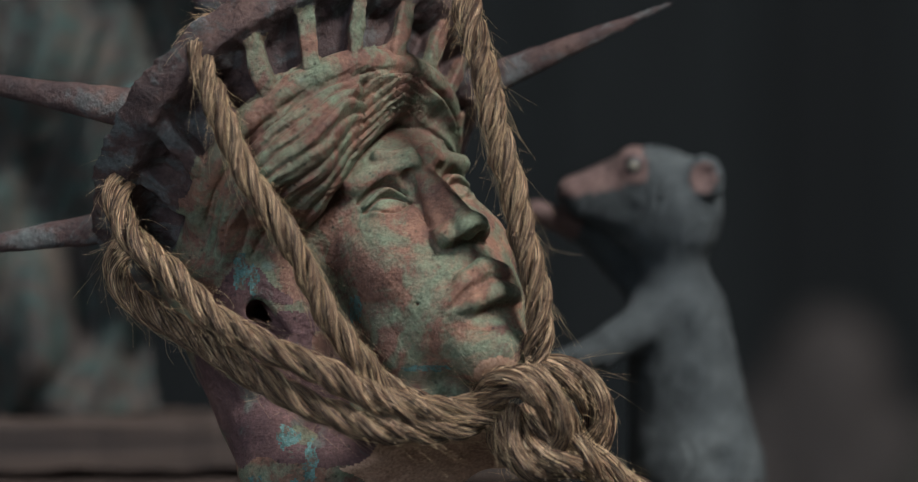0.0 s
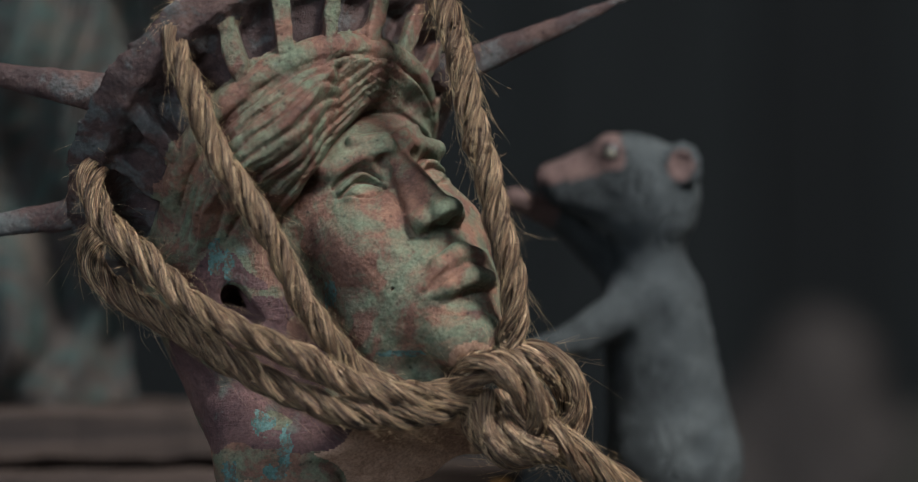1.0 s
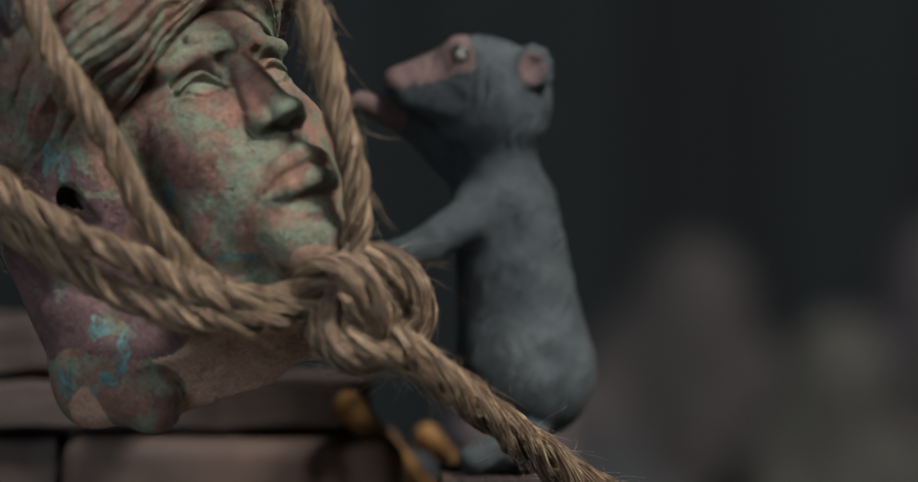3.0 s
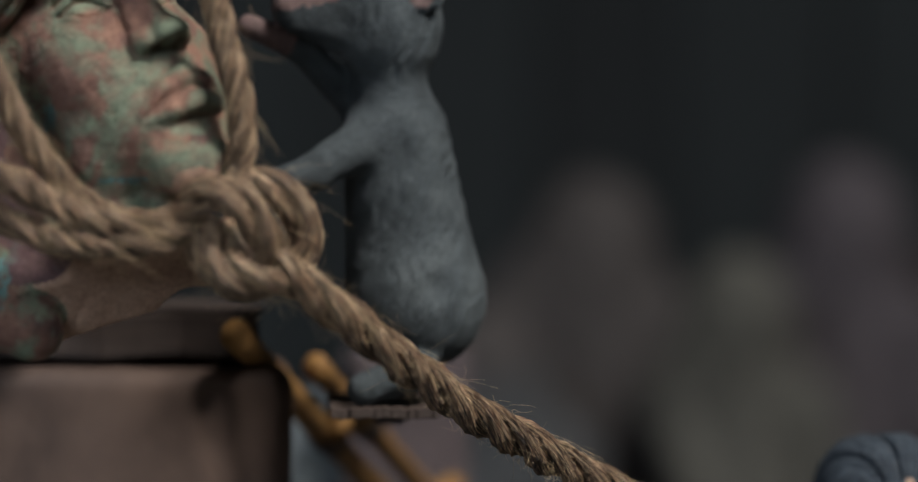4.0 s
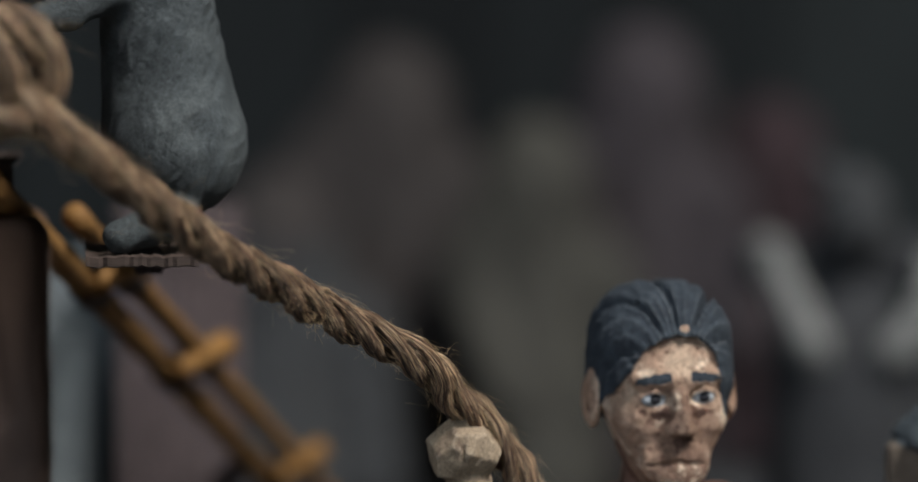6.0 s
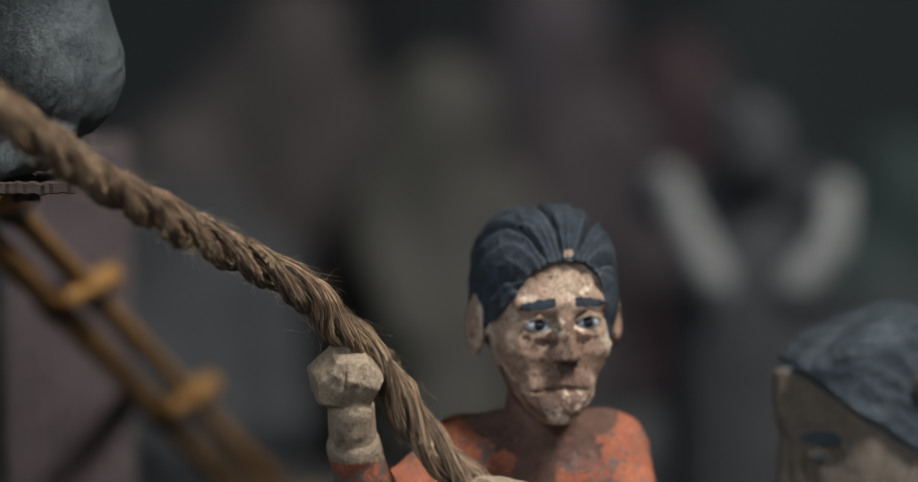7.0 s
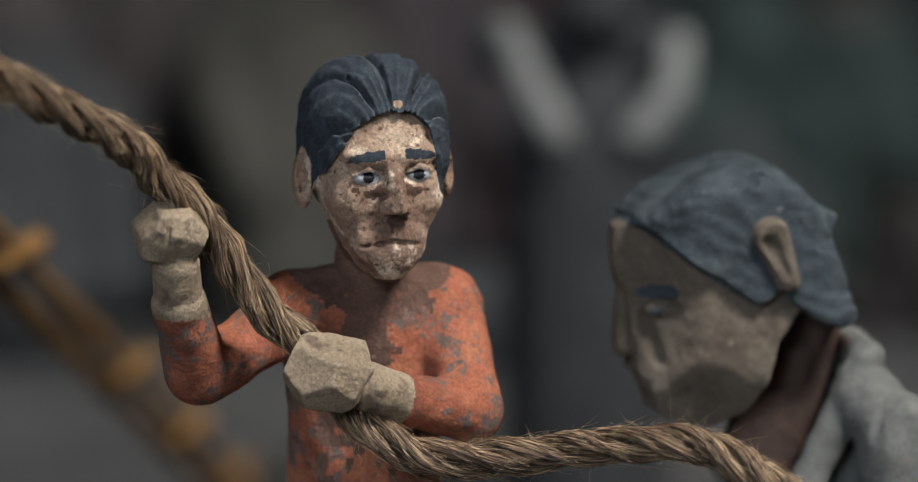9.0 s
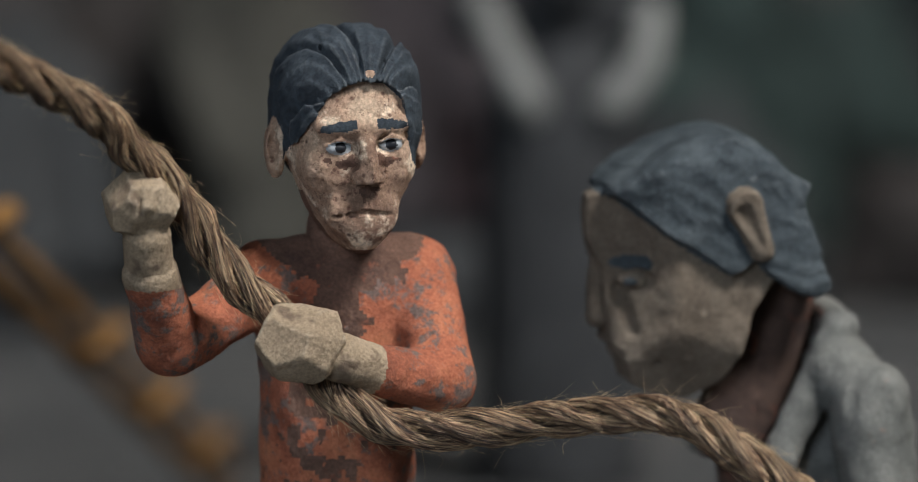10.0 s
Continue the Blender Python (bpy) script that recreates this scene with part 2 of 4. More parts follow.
def slab(p, c, half, r=0.5):
    q = np.abs(p - np.float32(c)) - np.float32(half) + np.float32(r)
    return np.linalg.norm(np.maximum(q, 0), axis=1) + np.minimum(q.max(1), 0) - np.float32(r)


def join(a, b, k=2.0):
    h = np.maximum(k - np.abs(a - b), 0) / k
    return np.minimum(a, b) - h * h * k * 0.25


def cut(a, b, k=1.0):
    return -join(-a, -b, k)


def lattice(p, cell, seed=0):
    """Smooth value noise in -1..1."""
    q = p / np.float32(cell)
    i = np.floor(q).astype(np.int64)
    f = (q - i).astype(np.float32)
    f = f * f * (3 - 2 * f)
    total = np.zeros(len(p), np.float32)
    for dx in (0, 1):
        for dy in (0, 1):
            for dz in (0, 1):
                h = (i[:, 0] + dx) * 73856093 ^ (i[:, 1] + dy) * 19349663 ^ (i[:, 2] + dz) * 83492791 ^ (seed * 2654435761)
                h = (h ^ (h >> 13)) * 1274126177 & 0xFFFFFF
                w = (f[:, 0] if dx else 1 - f[:, 0]) * (f[:, 1] if dy else 1 - f[:, 1]) * (f[:, 2] if dz else 1 - f[:, 2])
                total += w * (h.astype(np.float32) / 8388607.5 - 1)
    return total


def facets(p, cell, seed=0):
    """Offsets that are flat inside knife-cut cells."""
    q = p / np.float32(cell)
    i = np.floor(q).astype(np.int64)
    best = np.full(len(p), 9.0, np.float32)
    value = np.zeros(len(p), np.float32)
    for dx in (-1, 0, 1):
        for dy in (-1, 0, 1):
            for dz in (-1, 0, 1):
                j = i + (dx, dy, dz)
                h = j[:, 0] * 73856093 ^ j[:, 1] * 19349663 ^ j[:, 2] * 83492791 ^ (seed * 97531)
                h = (h ^ (h >> 11)) * 1274126177 & 0xFFFFFFF
                c = np.stack([(h & 255), (h >> 8) & 255, (h >> 16) & 255], 1).astype(np.float32) / 255
                d = np.linalg.norm(q - j - c, axis=1)
                near = d < best
                best = np.where(near, d, best)
                value = np.where(near, d, value)
    return value - 0.5


def chiselled(p, c, r, seed, n=18):
    """A lump bounded by flat knife cuts; r: half sizes."""
    rng = np.random.default_rng(seed)
    q = (p - np.float32(c)) / np.float32(r)
    d = np.full(len(p), -9.0, np.float32)
    for k in range(n):
        z = 1 - (2 * k + 1) / n
        a = k * 2.39996 + rng.uniform(-0.3, 0.3)
        w = math.sqrt(1 - z * z)
        way = np.float32((w * math.cos(a), w * math.sin(a), z))
        way = way / np.abs(way).max() ** 0.35
        d = np.maximum(d, q @ way - np.float32(np.linalg.norm(way) * rng.uniform(0.86, 1.0)))
    return d * np.float32(min(r))


def skin(field, lo, hi, voxel):
    """Vertices and quads of the surface where the field is zero (surface nets)."""
    B = 6
    lo, hi = np.float64(lo), np.float64(hi)
    nb = np.ceil((hi - lo) / voxel / B).astype(int)
    n = nb * B
    g = np.stack(np.meshgrid(*[np.arange(k) for k in nb], indexing="ij"), -1).reshape(-1, 3)
    mid = lo + (g * B + (B - 1) / 2) * voxel
    d = field(mid.astype(np.float32))
    live = np.abs(d) < voxel * B * 1.5 + 0.8
    vol = np.repeat(np.repeat(np.repeat(np.where(d < 0, -9.0, 9.0).reshape(nb).astype(np.float32), B, 0), B, 1), B, 2)
    o = np.stack(np.meshgrid(*[np.arange(B)] * 3, indexing="ij"), -1).reshape(-1, 3)
    blocks = g[live]
    for s in range(0, len(blocks), 1500):
        i = (blocks[s:s + 1500, None] * B + o[None]).reshape(-1, 3)
        vol[i[:, 0], i[:, 1], i[:, 2]] = field((lo + i * voxel).astype(np.float32))
    inside = vol < 0
    corners = [(a, b, c) for a in (0, 1) for b in (0, 1) for c in (0, 1)]
    m = n - 1

    def corner(array, k):
        return array[k[0]:k[0] + m[0], k[1]:k[1] + m[1], k[2]:k[2] + m[2]]

    count = sum(corner(inside, k).astype(np.int8) for k in corners)
    cells = np.argwhere((count > 0) & (count < 8))
    number = np.full(m, -1, np.int64)
    number[tuple(cells.T)] = np.arange(len(cells))
    total, hits = np.zeros((len(cells), 3)), np.zeros(len(cells))
    for a in corners:
        for axis in range(3):
            if a[axis]:
                continue
            b = list(a)
            b[axis] = 1
            va = vol[tuple((cells + a).T)]
            vb = vol[tuple((cells + b).T)]
            on = (va < 0) != (vb < 0)
            f = np.where(on, va / np.where(on, va - vb, 1), 0)
            place = np.repeat(np.float64([a]), len(cells), 0)
            place[:, axis] += f
            total += place * on[:, None]
            hits += on
    verts = lo + (cells + total / hits[:, None]) * voxel
    quads = []
    for axis in range(3):
        u, v = (axis + 1) % 3, (axis + 2) % 3
        one = [slice(None)] * 3
        two = [slice(None)] * 3
        one[axis], two[axis] = slice(0, -1), slice(1, None)
        a, b = inside[tuple(one)], inside[tuple(two)]
        e = np.argwhere(a != b)
        e = e[(e[:, u] > 0) & (e[:, v] > 0) & (e[:, u] < m[u]) & (e[:, v] < m[v])]
        out = a[tuple(e.T)]
        ring = []
        for du, dv in ((1, 1), (0, 1), (0, 0), (1, 0)):
            q = e.copy()
            q[:, u] -= du
            q[:, v] -= dv
            ring.append(number[tuple(q.T)])
        ring = np.stack(ring, 1)
        ring = np.where(out[:, None], ring, ring[:, ::-1])
        quads.append(ring[(ring >= 0).all(1)])
    return verts, np.concatenate(quads)


def mesh_of(name, verts, quads, materials, which=None, smooth=True):
    """A mesh object from millimetres, its origin at the first eye's foot on the floor."""
    data = bpy.data.meshes.new(name)
    verts = np.asarray(verts, np.float64) * 0.001 + (0, 0, EYE)
    quads = np.asarray(quads, np.int64)
    data.vertices.add(len(verts))
    data.vertices.foreach_set("co", verts.astype(np.float32).ravel())
    data.loops.add(quads.size)
    data.loops.foreach_set("vertex_index", quads.astype(np.int32).ravel())
    data.polygons.add(len(quads))
    data.polygons.foreach_set("loop_start", np.arange(len(quads), dtype=np.int32) * quads.shape[1])
    data.polygons.foreach_set("use_smooth", np.full(len(quads), smooth))
    for m in materials:
        data.materials.append(m)
    if which is not None:
        data.polygons.foreach_set("material_index", np.asarray(which, np.int32))
    data.update(calc_edges=True)
    return new(name, data)


MEN_EYE = np.float64((-6.0, 133.8, -3.5))


def statue(name, pieces, materials, region, far=1.0, eye=MEN_EYE):
    """One skin out of several fields; region gives each face the number of its paint; far enlarges it about one point."""
    vs, qs, k = [], [], 0
    for field, lo, hi, voxel in pieces:
        v, q = skin(field, lo, hi, voxel)
        vs.append(v), qs.append(q + k)
        k += len(v)
    v, q = np.concatenate(vs), np.concatenate(qs)
    which = region(v[q].mean(1).astype(np.float32))
    return mesh_of(name, eye + (v - eye) * far, q, materials, which)


def part(name, bm, mat, parent=None, label="", smooth=False):
    """Links a bmesh, made in metres, as one mesh object under a thing or a part."""
    data = bpy.data.meshes.new(name)
    bmesh.ops.recalc_face_normals(bm, faces=bm.faces)
    bm.to_mesh(data)
    bm.free()
    for f in data.polygons:
        f.use_smooth = smooth
    data.materials.append(mat)
    ob = new(name, data)
    ob.parent = parent
    if label:
        tagged(ob, label)
    return ob


def mm(x, y, z):
    return Vector((x * 0.001, y * 0.001, EYE + z * 0.001))


def turn(yaw, pitch=0.0, roll=0.0):
    """Columns: a head's own right, back and up, when it faces the first eye, turned to the right, tipped back and leant left."""
    m = Matrix.Rotation(radians(-roll), 3, "Y") @ Matrix.Rotation(radians(yaw), 3, "Z") @ Matrix.Rotation(radians(-pitch), 3, "X")
    return np.float32([list(r) for r in m])


# ---- the hall ----
def block(name, lo, hi, mat, parent=None, bevel=0.0, label=""):
    bm = bmesh.new()
    bmesh.ops.create_cube(bm, size=1, matrix=Matrix.LocRotScale((Vector(lo) + Vector(hi)) / 2, None, Vector(hi) - Vector(lo)))
    if bevel:
        bmesh.ops.bevel(bm, geom=bm.edges[:], offset=bevel, segments=2, affect="EDGES")
    return part(name, bm, mat, parent, label)


def hall():
    x0, x1, y0, y1, h = -2.5, 3.0, -2.0, 4.6, 3.7
    tagged(block("floor", (x0 - 0.2, y0 - 0.2, -0.1), (x1 + 0.2, y1 + 0.2, 0), FLOOR), "dark grey worn stone floor of the hall", "floor", kind="structure")
    north = tagged(block("wall_north", (x0 - 0.2, y1 + 0.02, 0), (x1 + 0.2, y1 + 0.2, h), WALL), "dark green-black boarded wall behind the figures", "wall", kind="structure")
    rng = random.Random(5)
    x = x0
    while x < x1:
        w = rng.uniform(0.10, 0.24)
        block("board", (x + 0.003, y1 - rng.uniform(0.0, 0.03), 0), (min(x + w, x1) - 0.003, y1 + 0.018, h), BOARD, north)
        x += w
    tagged(block("wall_west", (x0 - 0.2, y0, 0), (x0, y1, h), WALL), "dark plaster side wall", "wall", kind="structure")
    tagged(block("wall_east", (x1, y0, 0), (x1 + 0.2, y1, h), WALL), "dark plaster side wall", "wall", kind="structure")
    # the south wall, out of view, has one low window added for the fill lamp
    wx, wz = (-1.95, -0.85), (0.9, 2.1)
    south = tagged(block("wall_south", (x0 - 0.2, y0 - 0.2, 0), (wx[0], y0, h), WALL), "dark plaster wall with one window added for fill", "wall", kind="structure")
    block("wall_panel", (wx[1], y0 - 0.2, 0), (x1 + 0.2, y0, h), WALL, south)
    block("wall_panel", (wx[0], y0 - 0.2, 0), (wx[1], y0, wz[0]), WALL, south)
    block("wall_panel", (wx[0], y0 - 0.2, wz[1]), (wx[1], y0, h), WALL, south)
    sill = tagged(block("window_1", (wx[0], y0 - 0.16, wz[0]), (wx[1], y0 - 0.1, wz[0] + 0.05), PLANK), "dark wooden frame of the unseen window added for the fill lamp", "window", kind="structure")
    block("window_frame", (wx[0], y0 - 0.16, wz[1] - 0.05), (wx[1], y0 - 0.1, wz[1]), PLANK, sill)
    block("window_frame", (wx[0], y0 - 0.16, wz[0] + 0.05), (wx[0] + 0.05, y0 - 0.1, wz[1] - 0.05), PLANK, sill)
    block("window_frame", (wx[1] - 0.05, y0 - 0.16, wz[0] + 0.05), (wx[1], y0 - 0.1, wz[1] - 0.05), PLANK, sill)
    # the ceiling, out of view, open for the added skylight
    sx, sy = (1.25, 2.55), (-1.5, -0.4)
    bm = bmesh.new()
    for lo, hi in (((x0 - 0.2, y0 - 0.2), (sx[0], y1 + 0.2)), ((sx[1], y0 - 0.2), (x1 + 0.2, y1 + 0.2)), ((sx[0], y0 - 0.2), (sx[1], sy[0])), ((sx[0], sy[1]), (sx[1], y1 + 0.2))):
        a, b = Vector((*lo, h)), Vector((*hi, h + 0.1))
        bmesh.ops.create_cube(bm, size=1, matrix=Matrix.LocRotScale((a + b) / 2, None, b - a))
    tagged(part("ceiling", bm, WALL), "dark plain ceiling with an opening added for the key lamp", "ceiling", kind="structure")


hall()


# ---- the broken head, bound with rope ----
HEAD_AT = np.float32((-15.3, 931.0, 0.7))
HEAD_TURN = turn(37, 22, 12)


def in_head(p):
    return (p - HEAD_AT) @ HEAD_TURN


def mirror(q):
    r = q.copy()
    r[:, 0] = np.abs(r[:, 0])
    return r


# the crown's own axes: it tips back and to the left of the face
CROWN_AT = np.float32((-28.3, 930.0, 13.4))
CROWN_UP = np.float32((-0.5, 0.61, 0.615))
CROWN_SIDE = np.float32((0.773, 0.634, 0.0))
CROWN_FRONT = np.cross(CROWN_UP, CROWN_SIDE)


def in_crown(p):
    c = p - CROWN_AT
    return np.stack([c @ CROWN_SIDE, c @ CROWN_FRONT, c @ CROWN_UP], 1)


def head_field(p):
    q = in_head(p)
    s = mirror(q)
    c = in_crown(p)
    # skull, cheeks, jaw, chin
    d = egg(q, (0, 2, 2), (21, 22.5, 27))
    d = join(d, egg(q, (0, -4.6, -17), (18, 18, 22)), 6)
    d = join(d, egg(s, (11, -11.5, -11.5), (6.5, 6.5, 7.5)), 7)
    d = join(d, egg(q, (0, -16.2, -37.4), (8.5, 6.4, 6)), 7)
    d = join(d, egg(s, (12, 2, -28), (7, 12, 9)), 7)
    d = join(d, egg(q, (0, -6, 11), (15.5, 13.8, 9)), 4)
    mask = d
    # brow ridge with a frown, deep sockets
    d = join(d, limb(s, (2.4, -20.6, 6.8), (14.6, -15.0, 7.0), 2.7, 2.1), 1.8)
    d = join(d, limb(s, (2.4, -21.2, 8.4), (8.2, -19.2, 10.6), 1.9, 1.2), 0.8)
    d = cut(d, -egg(s, (9.4, -22.4, 0.7), (7.6, 5.6, 4.9)), 1.2)
    d = cut(d, -ball(s, (4.2, -21.2, 3.0), 2.7), 0.8)
    # eyeball and lids, drawn on the face from the corner by the nose outwards
    u = np.clip((s[:, 0] - 4.8) / 9.2, 0, 1)
    seam = -1.2 + 1.9 * u
    over = q[:, 2] - seam - 2.6 * np.sin(np.pi * u ** 0.8)
    under = q[:, 2] - seam + 1.9 * np.sin(np.pi * u ** 1.1)
    side = np.abs(s[:, 0] - 9.4) - 4.6
    near = np.clip(1 - side / 0.8, 0, 1) * np.clip((-8 - q[:, 1]) / 2, 0, 1)
    eye = np.clip(-over / 0.8, 0, 1) * np.clip(under / 0.8, 0, 1)
    d = d - near * (0.55 * eye + 0.9 * np.exp(-((over - 0.9) / 0.75) ** 2) + 0.5 * np.exp(-((under + 0.8) / 0.7) ** 2))
    d = d + near * (1.0 * np.exp(-((over + 0.2) / 0.45) ** 2) + 1.5 * np.exp(-((over - 2.4) / 0.65) ** 2) + 0.55 * np.exp(-((under - 0.1) / 0.35) ** 2))
    d = cut(d, -limb(s, (4.1, -20.6, 1.0), (4.9, -21.0, -8.0), 1.2, 0.7), 0.9)
    # nose, cut flat below
    n = limb(q, (0, -18.2, 7), (0, -25.8, -10.8), 2.7, 2.8)
    n = join(n, egg(q, (0, -27.0, -12.4), (3.8, 3.2, 3.0)), 1.2)
    n = join(n, limb(s, (3.6, -22.6, -11.2), (1.4, -20.8, -1.0), 2.4, 2.0), 2.0)
    n = join(n, egg(s, (4.6, -22.4, -12.0), (2.2, 4.0, 2.6)), 1.6)
    n = cut(n, -14.2 - q[:, 2] - (q[:, 1] + 24) * 0.12, 0.5)
    n = cut(n, -egg(s, (2.3, -25.0, -14.4), (1.5, 2.6, 1.9)), 0.4)
    d = join(d, n, 0.8)
    d = cut(d, -limb(s, (6.9, -21.6, -9.6), (6.6, -21.8, -14.0), 0.6, 0.6), 0.7)
    # mouth
    d = join(d, egg(q, (0, -13.6, -25), (13, 9.4, 11)), 5)
    top = ((0.7, -25.0, -21.7), (4.8, -23.4, -23.0), (9.8, -19.8, -26.2))
    bow = ((0.0, -24.8, -26.9), (4.8, -23.2, -27.5), (9.2, -20.0, -27.4))
    gap = ((0.0, -27.9, -24.2), (4.8, -26.0, -25.1), (10.2, -20.8, -26.9))
    d = join(d, limb(s, top[0], top[1], 2.6, 2.4), 0.6)
    d = join(d, limb(s, top[1], top[2], 2.4, 0.9), 0.6)
    d = join(d, limb(s, bow[0], bow[1], 2.6, 2.3), 0.6)
    d = join(d, limb(s, bow[1], bow[2], 2.3, 0.9), 0.6)
    d = cut(d, -limb(s, gap[0], gap[1], 1.0, 0.95), 0.4)
    d = cut(d, -limb(s, gap[1], gap[2], 0.95, 0.7), 0.4)
    d = cut(d, -limb(q, (0, -27.6, -16.6), (0, -28.6, -20.6), 1.0, 0.9), 1.2)
    d = cut(d, -egg(q, (0, -25.4, -31.2), (8.5, 3.2, 1.6)), 1.4)
    # pits and a chisel nick in the cheek
    for pit in ((-16.4, -12.9, -1.0), (-8.0, -21.6, -17.5), (-9.0, -21.2, -17.8), (-13.2, -16.6, -22.9), (-12.4, -17.2, -22.4)):
        d = cut(d, -ball(q, pit, 0.6), 0.3)
    # ear
    d = join(d, egg(s, (23.5, 9, -6), (4, 5.5, 9.5)), 2.5)
    d = cut(d, -egg(s, (26.5, 6.5, -9.5), (3.4, 3.4, 5.0)), 1.0)
    # hair combed from the peak over the forehead back round the ears, in strands that fan out between hairline and crown
    x = np.sqrt((q[:, 0] - 1.0) ** 2 + 9.0)
    edge = q[:, 2] - 18.9 + 0.42 * x + 0.010 * np.minimum(x, 24) ** 2 + 0.5 * np.clip(q[:, 1] + 3, 0, 30) + 0.6 * lattice(q, 5, 4)
    r = np.hypot(c[:, 0], c[:, 1])
    h = egg(c, (0, 0, -8), (29.4, 30.2, 30.0))
    k = np.clip((-q[:, 0] - 1) / 10, 0, 1)
    h = h + np.clip(7.5 + 7.5 * k - edge * (1.5 - 0.3 * k), 0, 15)
    h = cut(join(h, mask - np.clip(1.3 + 0.12 * edge, 1.3, 3.5), 3), -edge, 0.8)
    d = join(d, h, 0.4)
    full = np.clip(edge / 0.8, 0, 1) * np.clip((1.5 - c[:, 2]) / 1.5, 0, 1) * np.clip((8 - q[:, 0]) / 4, 0, 1)
    share = edge / (np.maximum(edge, 0.2) + np.maximum(-c[:, 2] - 1.0, 0.2))
    lane = share * 8.0 + 0.35 * lattice(q, 14, 5) + 0.12 * lattice(q, 5, 6)
    wave = 1 - 2 * np.abs(np.sin(lane * np.pi)) ** 0.6
    fine = np.sin(lane * 2 * np.pi * 3 + 2.5 * lattice(q, 6, 7)) * np.clip(lattice(q, 9, 17) + 0.7, 0, 1)
    d = d + full * (-0.2 + 0.75 * wave + 0.24 * fine)
    # two thick locks over the far brow
    d = join(d, limb(q, (3.0, -18.6, 18.2), (14.5, -14.0, 14.4), 2.2, 1.7), 0.5)
    d = join(d, limb(q, (2.5, -19.5, 22.4), (15.0, -14.0, 18.2), 2.2, 1.6), 0.5)
    # rolled band under the crown's ribs, with a groove below it
    d = join(d, np.hypot(r - 31.0, (c[:, 2] - 0.2) * 0.75) - 2.2, 0.6)
    # neck, in the place's own axes
    k = limb(p, (-42, 936, -6), (-33, 931, -46), 23, 14)
    k = join(k, limb(p, (-14, 926, -30), (-26, 924, -50), 12, 9), 8)
    k = join(k, limb(p, (-30, 940, -46), (-30, 1056, -51), 7, 6), 4)
    k = join(k, egg(p, (-8, 922, -38), (19, 16, 13)), 4)
    k = join(k, limb(p, (-26, 920, -50), (4, 926, -42), 10, 9), 4)
    d = join(d, k, 4)
    # the broken underside: a slanting plane facing down, right and towards the eye
    d = cut(d, (p - np.float32((-20, 910, -46.0))) @ np.float32((0.25, -0.72, -0.65)), 0.4)
    d = cut(d, -limb(p, (8, 936, -38), (6, 922, -60), 5, 8), 0.8)
    # the lump left below the break
    k = limb(p, (-37, 919, -50.5), (-25, 914, -56.5), 8.2, 6.2)
    k = join(k, limb(p, (-40, 922, -40), (-37, 919, -54), 8.5, 7.5), 4)
    d = join(d, k, 1.5)
    # the hollow of the ear
    for y in (913, 918, 924):
        d = cut(d, -limb(p, (-42.4, y, -14.6), (-37.0, y, -19.4), 3.0, 2.5), 0.8)
    return d + 0.22 * lattice(q, 7, 3) + 0.13 * lattice(p, 2.2, 8)


def crown_field(p):
    c = in_crown(p)
    z = c[:, 2]
    r = np.hypot(c[:, 0], c[:, 1]) - 0.85 * z
    a = np.arctan2(c[:, 0], -c[:, 1]) + 0.05 - 0.012 * z
    wall = np.maximum(np.abs(r - 24.6) - 1.8, np.abs(z - 5.0) - 7)
    n = 19
    b = (a * n / (2 * np.pi) - np.floor(a * n / (2 * np.pi)) - 0.5) * 2 * np.pi / n
    fin = np.maximum(np.maximum(np.abs(b * np.hypot(c[:, 0], c[:, 1])) - 1.5, (np.abs(r - 29.3) - 3.4) * 0.8), np.abs(z - 5.0) - 7) - 0.4
    # a low sill runs between the ribs behind each opening
    sill = np.maximum((np.abs(r - 28.0) - 2.2) * 0.8, np.abs(z - 1.4) - 1.2) - 0.3
    d = join(join(wall, fin, 1.0), sill, 0.8)
    rim = np.maximum((np.abs(r - 30.6) - 4.4) * 0.8, np.abs(z - 12.2) - 2.2) - 0.6
    d = join(d, rim, 0.8)
    top = np.maximum(r - 27, np.abs(z - 9.5) - 1.5)
    d = join(d, top, 0.8) * 0.8
    return d + 0.35 * lattice(p, 5, 12) + 0.18 * lattice(p, 1.8, 13)


def spike_field(p):
    d = np.full(len(p), 50.0, np.float32)
    for a, b, ra, rb, flat in (((-58, 930, 26.0), (-108, 926, 35), 5.6, 1.6, 0.5), ((-64, 934, 4.5), (-112, 930, -2.5), 4.6, 1.4, 0.5),
                               ((2, 944, 33), (46, 950, 51.6), 4.4, 0.5, 0.5), ((-52, 940, 52), (-84, 944, 96), 5, 1, 0.5)):
        a, b = np.float32(a), np.float32(b)
        ab = b - a
        h = np.clip((p - a) @ ab / (ab @ ab), 0, 1)
        o = p - a - h[:, None] * ab
        w = ra + h * (rb - ra)
        d = np.minimum(d, np.hypot(np.hypot(o[:, 0], o[:, 2]), o[:, 1] * 1.7) * 0.85 - w * 0.8)
    return d + 0.2 * lattice(p, 3, 21)


